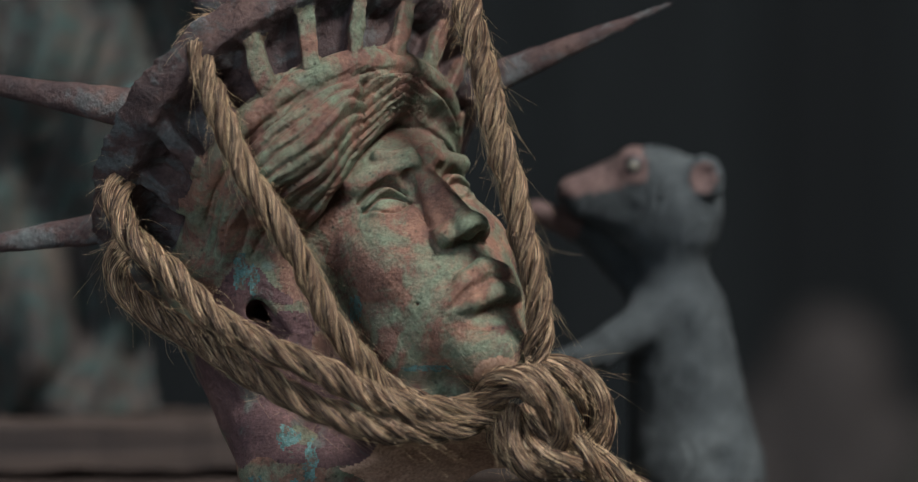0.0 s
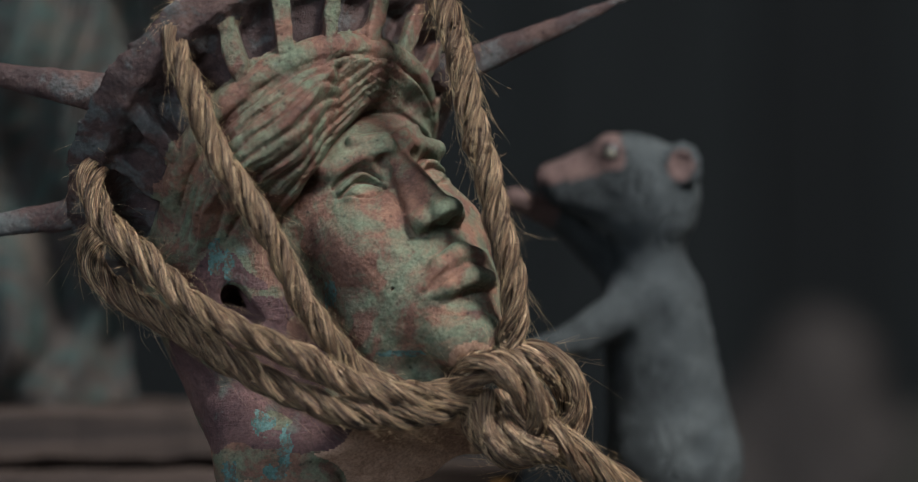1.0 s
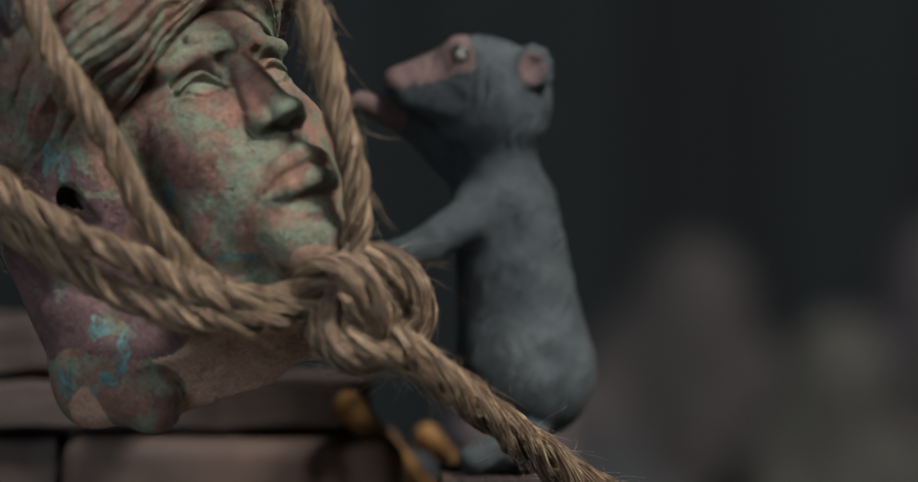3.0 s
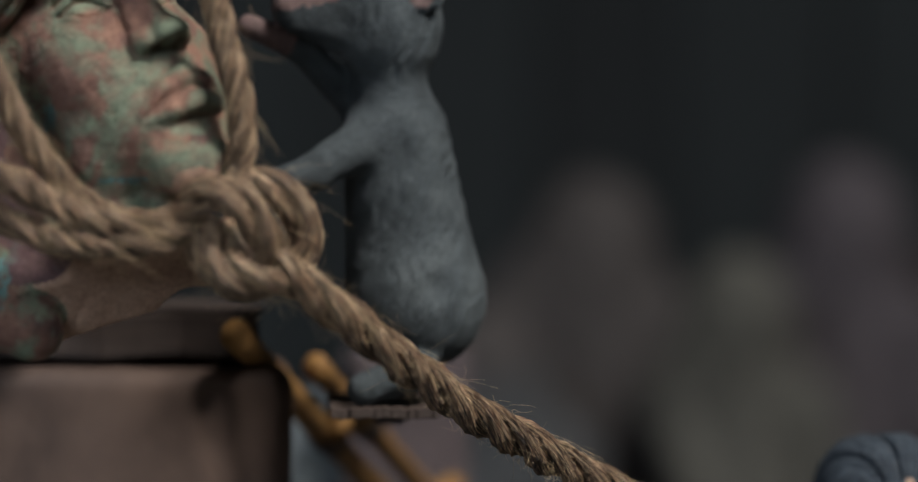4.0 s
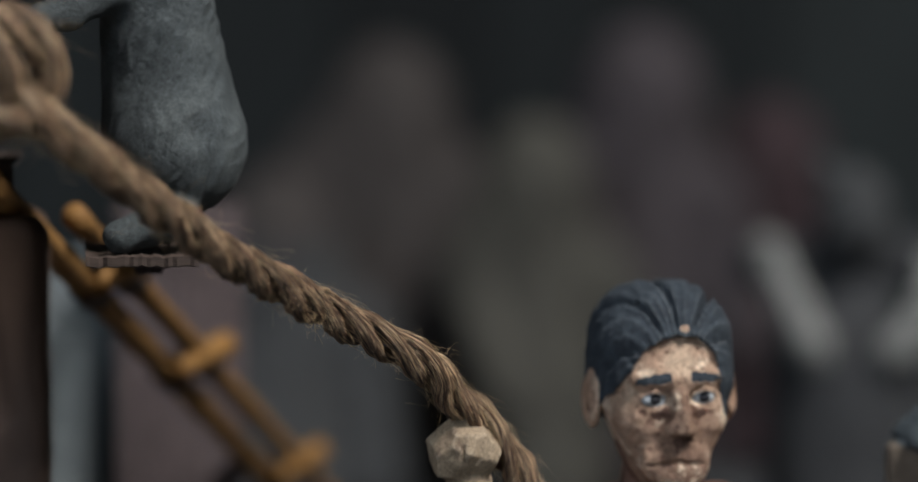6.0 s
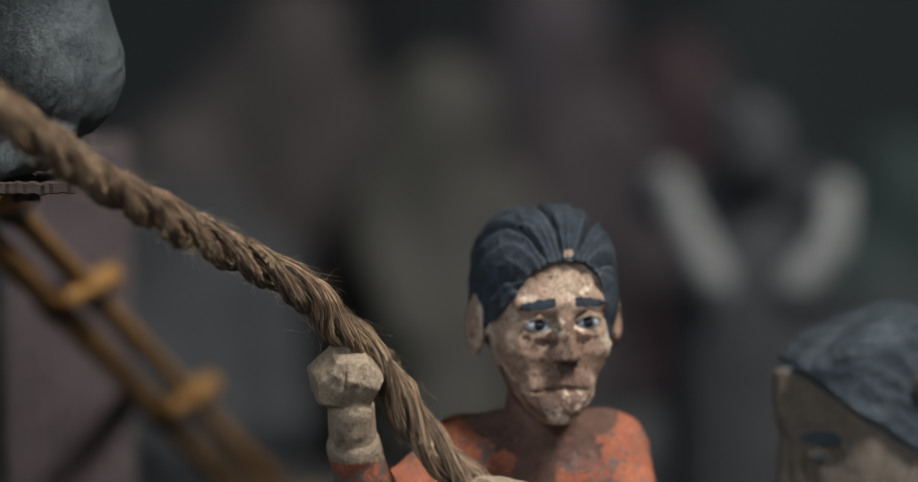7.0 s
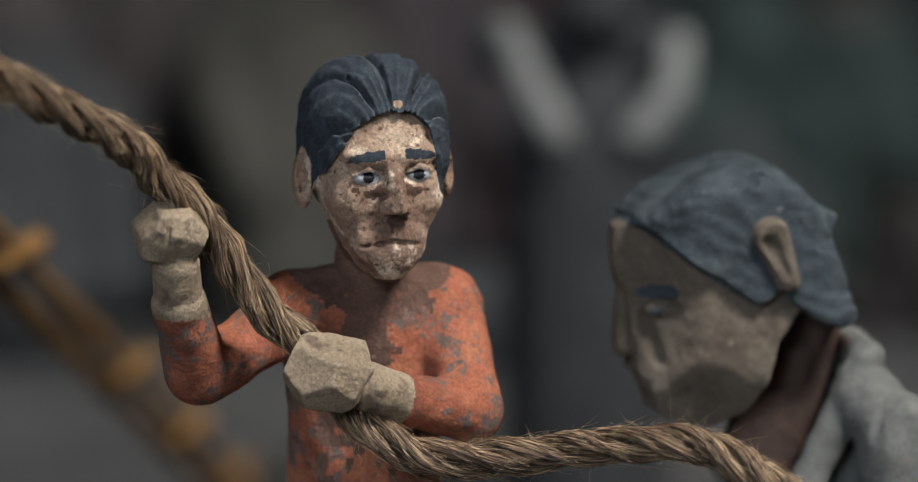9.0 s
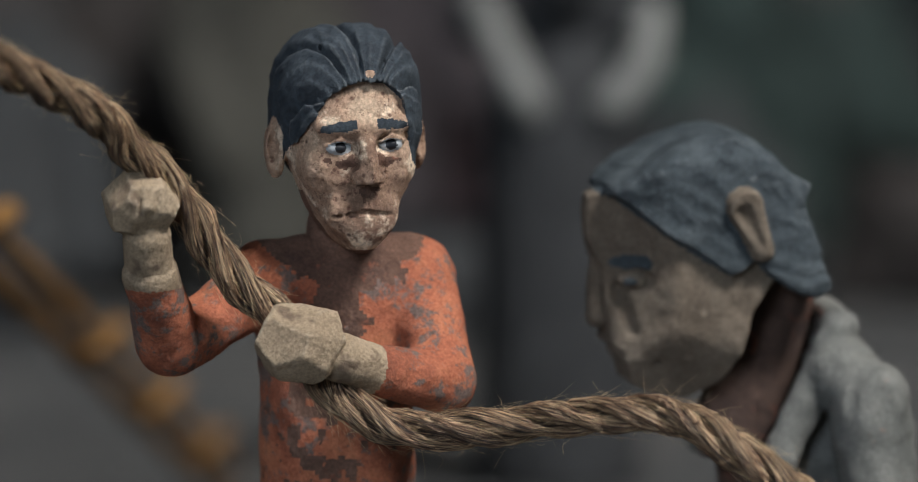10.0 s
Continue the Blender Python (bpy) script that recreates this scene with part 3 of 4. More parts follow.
def head_region(p):
    plane = (p - np.float32((-20, 910, -46.0))) @ np.float32((0.25, -0.72, -0.65))
    low = limb(p, (-37, 919, -46), (-25, 914, -56.5), 10, 8)
    c = in_crown(p)
    # crown recesses and left ribs get the dark patina, shade put into their colour
    out = np.where(c[:, 2] + lattice(p, 4, 2) > 2.2, 2, 0)
    out[(np.hypot(c[:, 0], c[:, 1]) - 0.85 * c[:, 2] > 30.2) & (c[:, 2] < 9.0) & (p[:, 0] > -46 + 3 * lattice(p, 4, 14))] = 0
    out[spike_field(p) < 1.2] = 2
    q = in_head(p)
    out[(out == 0) & (c[:, 2] < -12) & ((q[:, 1] > 3 + 2 * lattice(p, 3, 4)) | (p[:, 2] < -33)) & (p[:, 2] > -46 + 2 * lattice(p, 4, 9)) & (lattice(p, 7, 5) < 0.45)] = 4
    out[(plane > -0.8) & (low > 0)] = 1
    for x, z, w, h in ((-45.5, -6, 1.6, 3.6), (-43, -8, 1.2, 3.4), (-21.4, -14.2, 1.4, 2.6), (-35.5, -41, 2.2, 2.6), (-31, -47, 1.4, 4.5), (-42.5, -52, 1.6, 3.0), (-33, -51.5, 2.5, 1.6), (-7, -26.4, 4.5, 0.7)):
        out[(np.hypot((p[:, 0] - x) / w, (p[:, 2] - z) / h) + 0.5 * lattice(p, 0.9, 6) < 1) & (p[:, 1] < 926)] = 3
    return out


def broken_head():
    ob = statue("broken_statue_head", [(head_field, (-84, 886, -72), (28, 1060, 46), 0.43), (crown_field, (-92, 884, -22), (28, 1000, 72), 0.58),
                                       (spike_field, (-118, 915, -12), (52, 965, 100), 0.6)], [PATINA, CUT, PATINA_DARK, TURQUOISE, PLUM], head_region)
    tagged(ob, "weathered terracotta statue head with green patina and spiked crown", "statue")


broken_head()


# ---- rope ----
def spline(points, step):
    """Evenly spaced points on a smooth line through the given ones, and a frame along it."""
    P = np.float64(points)
    P = np.vstack([2 * P[0] - P[1], P, 2 * P[-1] - P[-2]])
    out = []
    for i in range(1, len(P) - 2):
        a, b, c, e = P[i - 1:i + 3]
        for t in np.linspace(0, 1, 24, endpoint=False):
            out.append(0.5 * (2 * b + (c - a) * t + (2 * a - 5 * b + 4 * c - e) * t * t + (3 * b - a - 3 * c + e) * t ** 3))
    out.append(P[-2])
    out = np.array(out)
    s = np.r_[0, np.cumsum(np.linalg.norm(np.diff(out, axis=0), axis=1))]
    n = max(int(s[-1] / step), 4)
    at = np.linspace(0, s[-1], n)
    C = np.stack([np.interp(at, s, out[:, k]) for k in range(3)], 1)
    T = np.gradient(C, axis=0)
    T /= np.linalg.norm(T, axis=1)[:, None]
    u = np.cross(T[0], (0.3, 1, 0.2))
    U = []
    for t in T:
        u = u - t * (u @ t)
        u = u / np.linalg.norm(u)
        U.append(u)
    U = np.array(U)
    return at, C, T, U, np.cross(T, U)


def strand_mesh(name, line, radius, phase, pitch, parent, rng):
    at, C, T, U, V = line
    n, m = len(at), 28
    ang = phase + at * 2 * np.pi / pitch
    off = radius * 0.58
    core = C + off * (np.cos(ang)[:, None] * U + np.sin(ang)[:, None] * V)
    tang = np.gradient(core, axis=0)
    tang /= np.linalg.norm(tang, axis=1)[:, None]
    out = np.cos(ang)[:, None] * U + np.sin(ang)[:, None] * V
    out -= tang * (out * tang).sum(1)[:, None]
    out /= np.linalg.norm(out, axis=1)[:, None]
    side = np.cross(tang, out)
    a = np.linspace(0, 2 * np.pi, m, endpoint=False)
    swell = 1 + 0.12 * np.interp(at, np.arange(0, at[-1] + 8, 4), rng.normal(size=len(np.arange(0, at[-1] + 8, 4))))
    ridge = rng.normal(size=(n // 12 + 2, m))
    grown = np.stack([np.interp(np.arange(n) / 12, np.arange(len(ridge)), ridge[:, e]) for e in range(m)], 1)
    yarn = 1 + 0.085 * np.sin(6 * a[None] + at[:, None] * 2 * np.pi / 30.0 + phase) + 0.08 * grown + 0.018 * rng.normal(size=(n, m))
    r = radius * 0.47 * swell[:, None] * yarn
    v = core[:, None] + r[..., None] * (np.cos(a)[None, :, None] * out[:, None] * 0.95 + np.sin(a)[None, :, None] * side[:, None] * 1.06)
    i = np.arange(n - 1)[:, None] * m
    j, k = np.arange(m)[None], (np.arange(m)[None] + 1) % m
    quads = np.stack([i + j, i + m + j, i + m + k, i + k], -1).reshape(-1, 4)[:, ::-1]
    ob = mesh_of(name, v.reshape(-1, 3), quads, [JUTE])
    lay = ob.data.uv_layers.new(name="UVMap")
    jj = np.stack([j + 0 * i, j + 0 * i, j + 1 + 0 * i, j + 1 + 0 * i], -1).reshape(-1, 4)[:, ::-1]
    ii = np.stack([i // m + 0 * j, i // m + 1 + 0 * j, i // m + 1 + 0 * j, i // m + 0 * j], -1).reshape(-1, 4)[:, ::-1]
    along = at[np.minimum(ii, n - 1)] + phase * 31
    uv = np.stack([along, jj / m * 3.0 + along * 0.05], -1)
    lay.data.foreach_set("uv", uv.astype(np.float32).ravel())
    ob.parent = parent
    return ob


def fibre_mesh(lines, parent, rng, per_mm=8.0):
    """Stray jute fibres standing off the rope."""
    vs, qs, k = [], [], 0
    for (at, C, T, U, V), radius in lines:
        for _ in range(int(at[-1] * per_mm)):
            i = rng.integers(0, len(at))
            a = rng.uniform(0, 2 * np.pi)
            o = np.cos(a) * U[i] + np.sin(a) * V[i]
            flat = rng.random() < 0.32
            long = rng.uniform(4.0, 13.0) if flat else rng.uniform(0.8, 2.6) if rng.random() < 0.93 else rng.uniform(3, 6)
            tip = T[i] * rng.choice([-1, 1]) * rng.uniform(0.5, 1.2) + o * rng.uniform(0.02, 0.4) + rng.normal(size=3) * 0.2
            bend = o * rng.uniform(-0.7, 0.2) + rng.normal(size=3) * 0.65
            s = np.linspace(0, 1, 9)[:, None]
            if flat:
                tip = T[i] + np.cross(T[i], o) * rng.uniform(0.2, 0.7) + o * rng.uniform(0.0, 0.08)
                bend = -o * rng.uniform(0.04, 0.09) * long / radius + rng.normal(size=3) * 0.03
            line = C[i] + o * radius * 0.93 + long * (tip * s + bend * s * s)
            if not flat:
                line = line + 0.16 * long * (np.sin(s * rng.uniform(4, 8)) * rng.normal(size=3) + s * np.cos(s * rng.uniform(3, 7)) * rng.normal(size=3))
            w = rng.uniform(0.02, 0.04) * (1 - 0.6 * s)
            t = np.gradient(line, axis=0)
            n1 = np.cross(t, (0.3, 0.5, 0.8))
            n1 /= np.linalg.norm(n1, axis=1)[:, None] + 1e-9
            n2 = np.cross(t, n1)
            n2 /= np.linalg.norm(n2, axis=1)[:, None] + 1e-9
            ring = np.stack([line + w * (np.cos(b) * n1 + np.sin(b) * n2) for b in (0, 2.094, 4.189)], 1)
            vs.append(ring.reshape(-1, 3))
            for e in range(8):
                for f in range(3):
                    g = (f + 1) % 3
                    qs.append((k + e * 3 + f, k + e * 3 + g, k + e * 3 + 3 + g, k + e * 3 + 3 + f))
            k += 27
    ob = mesh_of("fuzz", np.concatenate(vs), qs, [HAIR_JUTE])
    ob.parent = parent
    tagged(ob, "stray frayed jute fibres", kind="stuff")


def hauling_rope():
    rng = np.random.default_rng(4)
    rope = new("hauling_rope")
    tagged(rope, "coarse three-strand jute rope knotted round the head and hauled", "rope")
    runs = [
        # down the cheek from the crown
        ([(-45, 948, 36), (-48, 934, 42.5), (-51.5, 916, 45), (-54.4, 905, 41.5), (-53, 902, 36), (-49.2, 899, 26.1), (-44.3, 898, 15), (-39.3, 897, 7.6), (-32.6, 896, -3.5), (-27, 897, -15.2), (-21.5, 898, -23.2), (-15.3, 901, -30), (-7.9, 904, -34.3)], 2.75),
        # past the far cheek
        ([(-1, 914, 62), (2, 907, 47.1), (5.1, 904, 36), (7.5, 902, 23.7), (10.6, 902, 12.6), (13.1, 902, 1.5), (15.6, 902, -8.4), (16.6, 903, -17), (15.8, 906, -25.7), (14, 910, -32)], 3.0),
        # two turns below the jaw
        ([(-60, 926, 18), (-68, 918, 16), (-71.5, 913, 10.1), (-68.5, 908, 1.5), (-60.9, 903, -5.3), (-51.1, 899, -14.8), (-40, 896, -21.5), (-27.6, 895, -26.9), (-17.8, 896, -32), (-5.4, 898, -35), (6.9, 903, -34.3)], 3.0),
        ([(-60, 932, 5), (-70, 922, -0.5), (-71.4, 915, -8), (-64.6, 909, -14.6), (-53.5, 904, -20.7), (-41.2, 900, -28.2), (-27.6, 897, -35), (-15.3, 897, -38.6), (-1.7, 899, -38.4), (9.4, 904, -34.1)], 3.0),
        # the knot
        ([(4, 908, -36), (7.0, 901, -31), (12.5, 897, -28.5), (18.0, 896, -32.0), (21.0, 898, -37.5), (20.5, 904, -42)], 3.8),
        ([(14, 906, -27), (21, 906, -27.5), (27.5, 907, -32), (29, 909, -38.5), (25, 911, -44.5), (17, 910, -47), (11, 907, -43.5), (8.5, 904, -37)], 3.8),
        ([(10, 903, -36), (12.5, 899, -42), (17, 898, -45.5), (23, 902, -46)], 4.0),
        # hauled down to the man's fists, and on to the next man
        ([(13, 907, -37.0), (21.6, 902, -41.7), (30.6, 906, -48.8), (38.8, 914, -55.1), (46, 921, -61.0), (60.9, 938, -72.6), (76.3, 956.6, -82.4), (89.8, 972, -90.2), (107.4, 989, -100.6), (112.8, 996, -107.0), (121.8, 1001.7, -115.2), (130.3, 1006.8, -128.1), (137.6, 1008.7, -138.2), (146.2, 1009.6, -145.9),
          (151.1, 1010.1, -151.8), (155.8, 1009.8, -160.5), (162.7, 1006.5, -165.9), (172.1, 1003.2, -169.5), (189.7, 996.3, -168.3), (204.6, 989.1, -165.9), (217.6, 979.9, -164.1), (226.4, 974.5, -165.7), (235, 969.3, -171.1), (244.8, 964.2, -178.6), (259.9, 959.7, -191.6)], 4.1),
    ]
    lines = []
    for points, radius in runs:
        line = spline(points, 0.45)
        lines.append((line, radius))
        for k in range(3):
            strand_mesh("strand", line, radius, k * 2.0944 + 0.4, 24.0 if radius < 3.5 else 40.0, rope, rng)
    fibre_mesh(lines, rope, rng)


hauling_rope()


# ---- boards, block and torn robe behind the head ----
def plank_part(name, lo, hi, mat, parent, rng, ragged=False, worn=1.0):
    """A board in millimetres, with worn edges and, where torn, a splintered end."""
    bm = bmesh.new()
    n = 26
    rows = []
    for i in range(n + 1):
        x = lo[0] + (hi[0] - lo[0]) * i / n
        dz, dy = rng.normal() * 0.45 * worn, rng.normal() * 0.6 * worn
        ring = []
        for y, z in ((0, 0.12), (0, 0.88), (0.03, 1), (0.97, 1), (1, 0.88), (1, 0.12), (0.97, 0), (0.03, 0)):
            e = rng.uniform(-9, 3) if ragged and i == n else 0
            ring.append(bm.verts.new(mm(x + e, lo[1] + (hi[1] - lo[1]) * y + dy, lo[2] + (hi[2] - lo[2]) * z + dz)))
        rows.append(ring)
    for a, b in zip(rows, rows[1:]):
        for k in range(8):
            bm.faces.new((a[k], a[(k + 1) % 8], b[(k + 1) % 8], b[k]))
    bm.faces.new(rows[0])
    bm.faces.new(rows[-1])
    return part(name, bm, mat, parent, "splintered torn end" if ragged else "")


def raft():
    rng = np.random.default_rng(7)
    thing = tagged(new("plank_stack"), "stack of old dark wooden boards with one broken end", "boards")
    plank_part("plank", (-210, 1054, -56.5), (-32, 1125, -43), PLANK, thing, rng)
    plank_part("plank", (-210, 1049, -69.5), (20, 1125, -58), PLANK, thing, rng, True)
    plank_part("plank", (-210, 1056, -84), (-54, 1125, -71), PLANK, thing, rng)
    for z in (-97, -111, -126, -141, -156, -171, -186, -201, -216, -231, -246, -261, -276, -291, -309.8):
        plank_part("plank", (-210, 1056 + rng.uniform(-3, 3), z), (-54, 1125, z + 11.6), PLANK, thing, rng)


def crate_field(p):
    d = slab(p, (-12, 1078, -190.4), (39.8, 36, 119.4), 5)
    # a groove cut in to stand for a dark shadow streak
    d = cut(d, -limb(p, (10, 1041, -78), (15.5, 1040, -113), 3.5, 5), 3)
    return d + 0.6 * lattice(p, 14, 2) + 0.2 * lattice(p, 4, 3)


def robe_field(p):
    x, y, z = p.T
    fold = 7 * np.sin((x * 0.9 + z * 0.75) * 0.13 + lattice(p, 40, 4) * 1.6) + 3 * np.sin((x - z * 0.25) * 0.33 + lattice(p, 25, 5) * 2)
    left = x + 65 + (z - 50) * -0.13 + 6 * lattice(p, 22, 6)
    d = np.maximum(np.abs(y - (1085 + fold)) - 5, left)
    d = np.maximum(d * 0.6, -(z + 43.3 + 1.5 * lattice(p, 9, 7)))
    d = np.maximum(d, np.maximum(z - 138, -(x + 200)))
    return d + 0.4 * lattice(p, 6, 8)


def behind_head():
    raft()
    tagged(statue("wooden_block", [(crate_field, (-56, 1034, -314), (34, 1122, -64), 1.3)], [BLOCK], lambda p: np.zeros(len(p), int)),
           "warm brown wooden block with a shadow streak shaped as a groove", "wooden block")
    tagged(statue("statue_robe", [(robe_field, (-205, 1062, -48), (-44, 1112, 142), 0.9)], [ROBE], lambda p: np.zeros(len(p), int)),
           "torn fragment of folded green-patinated robe on the boards", "statue")


behind_head()


# ---- the grey rat ----
def rat_field(p):
    d = egg(p, (46.8, 960, 6.6), (11.3, 10.5, 12.6))
    d = join(d, limb(p, (40.5, 958, 12.4), (25.6, 955, 10.4), 8.4, 4.0), 5)
    d = join(d, limb(p, (41, 958, 4.5), (27.0, 955, 7.4), 6.2, 2.8), 3)
    d = cut(d, -limb(p, (20, 949, 9.3), (29.5, 948.5, 9.0), 0.8, 0.4), 0.8)
    # the brow stands up round the eye
    d = join(d, ball(p, (38.3, 953.2, 16.4), 4.4), 2)
    d = cut(d, -egg(p, (38.0, 948.6, 16.5), (2.6, 1.6, 2.4)), 0.8)
    d = join(d, ball(p, (37.9, 950.2, 16.6), 1.9), 0.3)
    ear = np.maximum(egg(p, (53.6, 952, 13.8), (4.4, 2.2, 5.0)), -egg(p, (53.2, 948.8, 13.6), (2.9, 2.5, 3.6)))
    d = join(d, ear, 0.8)
    # a narrow neck, sloping shoulders, a body that widens to the haunches
    d = join(d, limb(p, (46.6, 961, -2), (46.8, 962, -12), 7.6, 8.2), 2.5)
    d = join(d, limb(p, (48.2, 964, -17.5), (52.0, 967, -48), 11.2, 14.4), 5)
    d = join(d, limb(p, (42, 957, -17.5), (30.5, 950, -24.0), 5.6, 3.6), 3)
    d = join(d, limb(p, (31, 950, -24), (18, 944, -27.5), 3.6, 2.8), 2)
    d = join(d, limb(p, (40, 966, -10), (28, 962, 2), 4, 3), 3)
    d = join(d, limb(p, (28, 962, 2), (17, 956, 6.5), 3, 2.4), 2)
    d = join(d, egg(p, (53.0, 959, -53), (13.2, 13, 13)), 7)
    d = cut(d, -limb(p, (62, 951, -42.5), (57.5, 946, -47), 1.6, 3.8), 1.5)
    d = cut(d, -limb(p, (57.5, 946, -47), (49, 938, -58), 3.8, 1.4), 1.5)
    d = join(d, limb(p, (52, 950, -66), (41, 948, -69.5), 4.6, 3.4), 2)
    # fur in short combed strokes
    fall = p[:, 0] * 0.8 - p[:, 2] * 0.35
    fur = np.sin(fall * 2.6 + lattice(p, 6, 31) * 6) * np.clip(lattice(p * np.float32((1, 1, 0.4)), 4, 32) + 0.35, 0, 1)
    return d + 0.25 * lattice(p, 4, 33) + 0.34 * fur


def rat_region(p):
    out = np.zeros(len(p), int)
    out[(ball(p, (28, 951, 15.0), 13.0) + 1.6 * lattice(p, 3, 3) < 0) & (p[:, 2] > 9.6 + 0.16 * (p[:, 0] - 24) + lattice(p, 2, 4))] = 1
    out[egg(p, (53.2, 949.0, 13.6), (3.4, 3, 4.2)) < 0] = 1
    out[limb(p, (22, 958, 4), (14, 954, 8), 5, 5) < 0] = 1
    out[ball(p, (37.9, 950.2, 16.6), 2.05) < 0] = 3
    out[ball(p, (37.8, 948.6, 16.2), 1.15) < 0] = 2
    return out


def rat():
    ob = statue("rat_figure", [(rat_field, (10, 932, -76), (80, 996, 24), 0.6)], [GREY_FUR, PINK, PALE, BLACK], rat_region, 1.06, np.float64((0, 0, 0)))
    tagged(ob, "grey clay rat figure with pinkish snout, sitting upright", "rat statue")
    # the ledge that it sits on
    rng = np.random.default_rng(3)
    ledge = tagged(new("rat_stand"), "dull pinkish wooden stand with a thin top under the rat", "stand")
    plank_part("top", (36, 1000, -80), (60, 1060, -77.4), PLANK, ledge, rng, worn=0.3)
    plank_part("bracket", (47, 1024, -83), (53, 1302, -80.2), POST, ledge, rng, worn=0.3)
    plank_part("post", (46, 1302.4, -309.8), (82, 1326, -80), POST, ledge, rng, worn=0.5)
    plank_part("panel", (2, 1314, -309.8), (45.6, 1322, -93), PANEL, ledge, rng, worn=0.5)


rat()


# ---- bamboo ladder ----
def tube(points, radii, sides=16):
    bm = bmesh.new()
    P = [Vector(p) for p in points]
    axis = (P[-1] - P[0]).normalized()
    u = axis.cross(Vector((0, 1, 0.1))).normalized()
    v = axis.cross(u)
    rows = [[bm.verts.new(p + r * (math.cos(a) * u + math.sin(a) * v)) for a in (2 * math.pi * k / sides for k in range(sides))] for p, r in zip(P, radii)]
    for a, b in zip(rows, rows[1:]):
        for k in range(sides):
            bm.faces.new((a[k], a[(k + 1) % sides], b[(k + 1) % sides], b[k]))
    bm.faces.new(rows[0])
    bm.faces.new(rows[-1])
    return bm


def cane(name, a, b, r, parent, knots=4):
    """A bamboo cane with swollen nodes."""
    a, b = mm(*a), mm(*b)
    pts, rad = [], []
    n = knots * 8
    for i in range(n + 1):
        k = i % 8
        pts.append(a.lerp(b, i / n))
        rad.append(r * 0.001 * (1.14 if k == 0 else 1.03 if k in (1, 7) else 1.0))
    return part(name, tube(pts, rad), BAMBOO, parent, smooth=True)


def ladder():
    thing = tagged(new("bamboo_ladder"), "leaning golden bamboo ladder bound with dark twine", "ladder")
    top, foot = Vector((15.0, 1034, -62.8)), Vector((205, 1784, -309))
    back = Vector((9.5, 14, 2.5))
    way = foot - top
    cane("rail", top, foot, 3.3, thing, 11)
    cane("rail", top + back + way * 0.05, foot + back - way * 0.03, 2.8, thing, 11)
    for at in (0.118, 0.23, 0.397, 0.621, 0.76, 0.89):
        c = top + way * at
        cane("rung", c + Vector((1.5, -9, 2.5)), c + back * 1.4 + Vector((1.5, 0, 2.5)), 3.3, thing, 1)
        for e in (0.0, 1.0):
            m = c + back * e
            a, b = mm(*(m - way * 0.008)), mm(*(m + way * 0.008))
            part("lashing", tube([a.lerp(b, i / 8) for i in range(9)], [0.0041 + 0.0004 * (i % 2) for i in range(9)], 12), TWINE, thing, smooth=True)


ladder()


# ---- the hauling man in the orange shirt ----
# both men were shaped in axes that stand a little askew to the place's own
MEN_POSE = Matrix.Translation((0, 0, EYE)) @ pose(0.06381, -0.02828, -0.03767, 2.335, 0.544, 3.767) @ Matrix.Translation((0, 0, -EYE))
MAN_AT = np.float32((164.7, 1020.0, -110.2))
MAN_TURN = turn(4.5, 3, 2)


def in_man(p):
    return (p - MAN_AT) @ MAN_TURN


def man_hairline(q):
    """Height over the hairline: a long sideburn on one side, a short one on the other."""
    line = np.where(q[:, 0] < 0, np.interp(-q[:, 0], [0, 4, 7.4, 9.9, 12.5, 15.2, 17], [12.8, 12.0, 9.7, 5.7, 1.6, -5.5, -9]),
                    np.interp(q[:, 0], [0, 5, 8.5, 9.4, 10.6, 13], [12.8, 12.2, 8.8, 3.0, -4.0, -7]))
    return np.where(q[:, 1] < 3, q[:, 2] - line, q[:, 2] + 8)


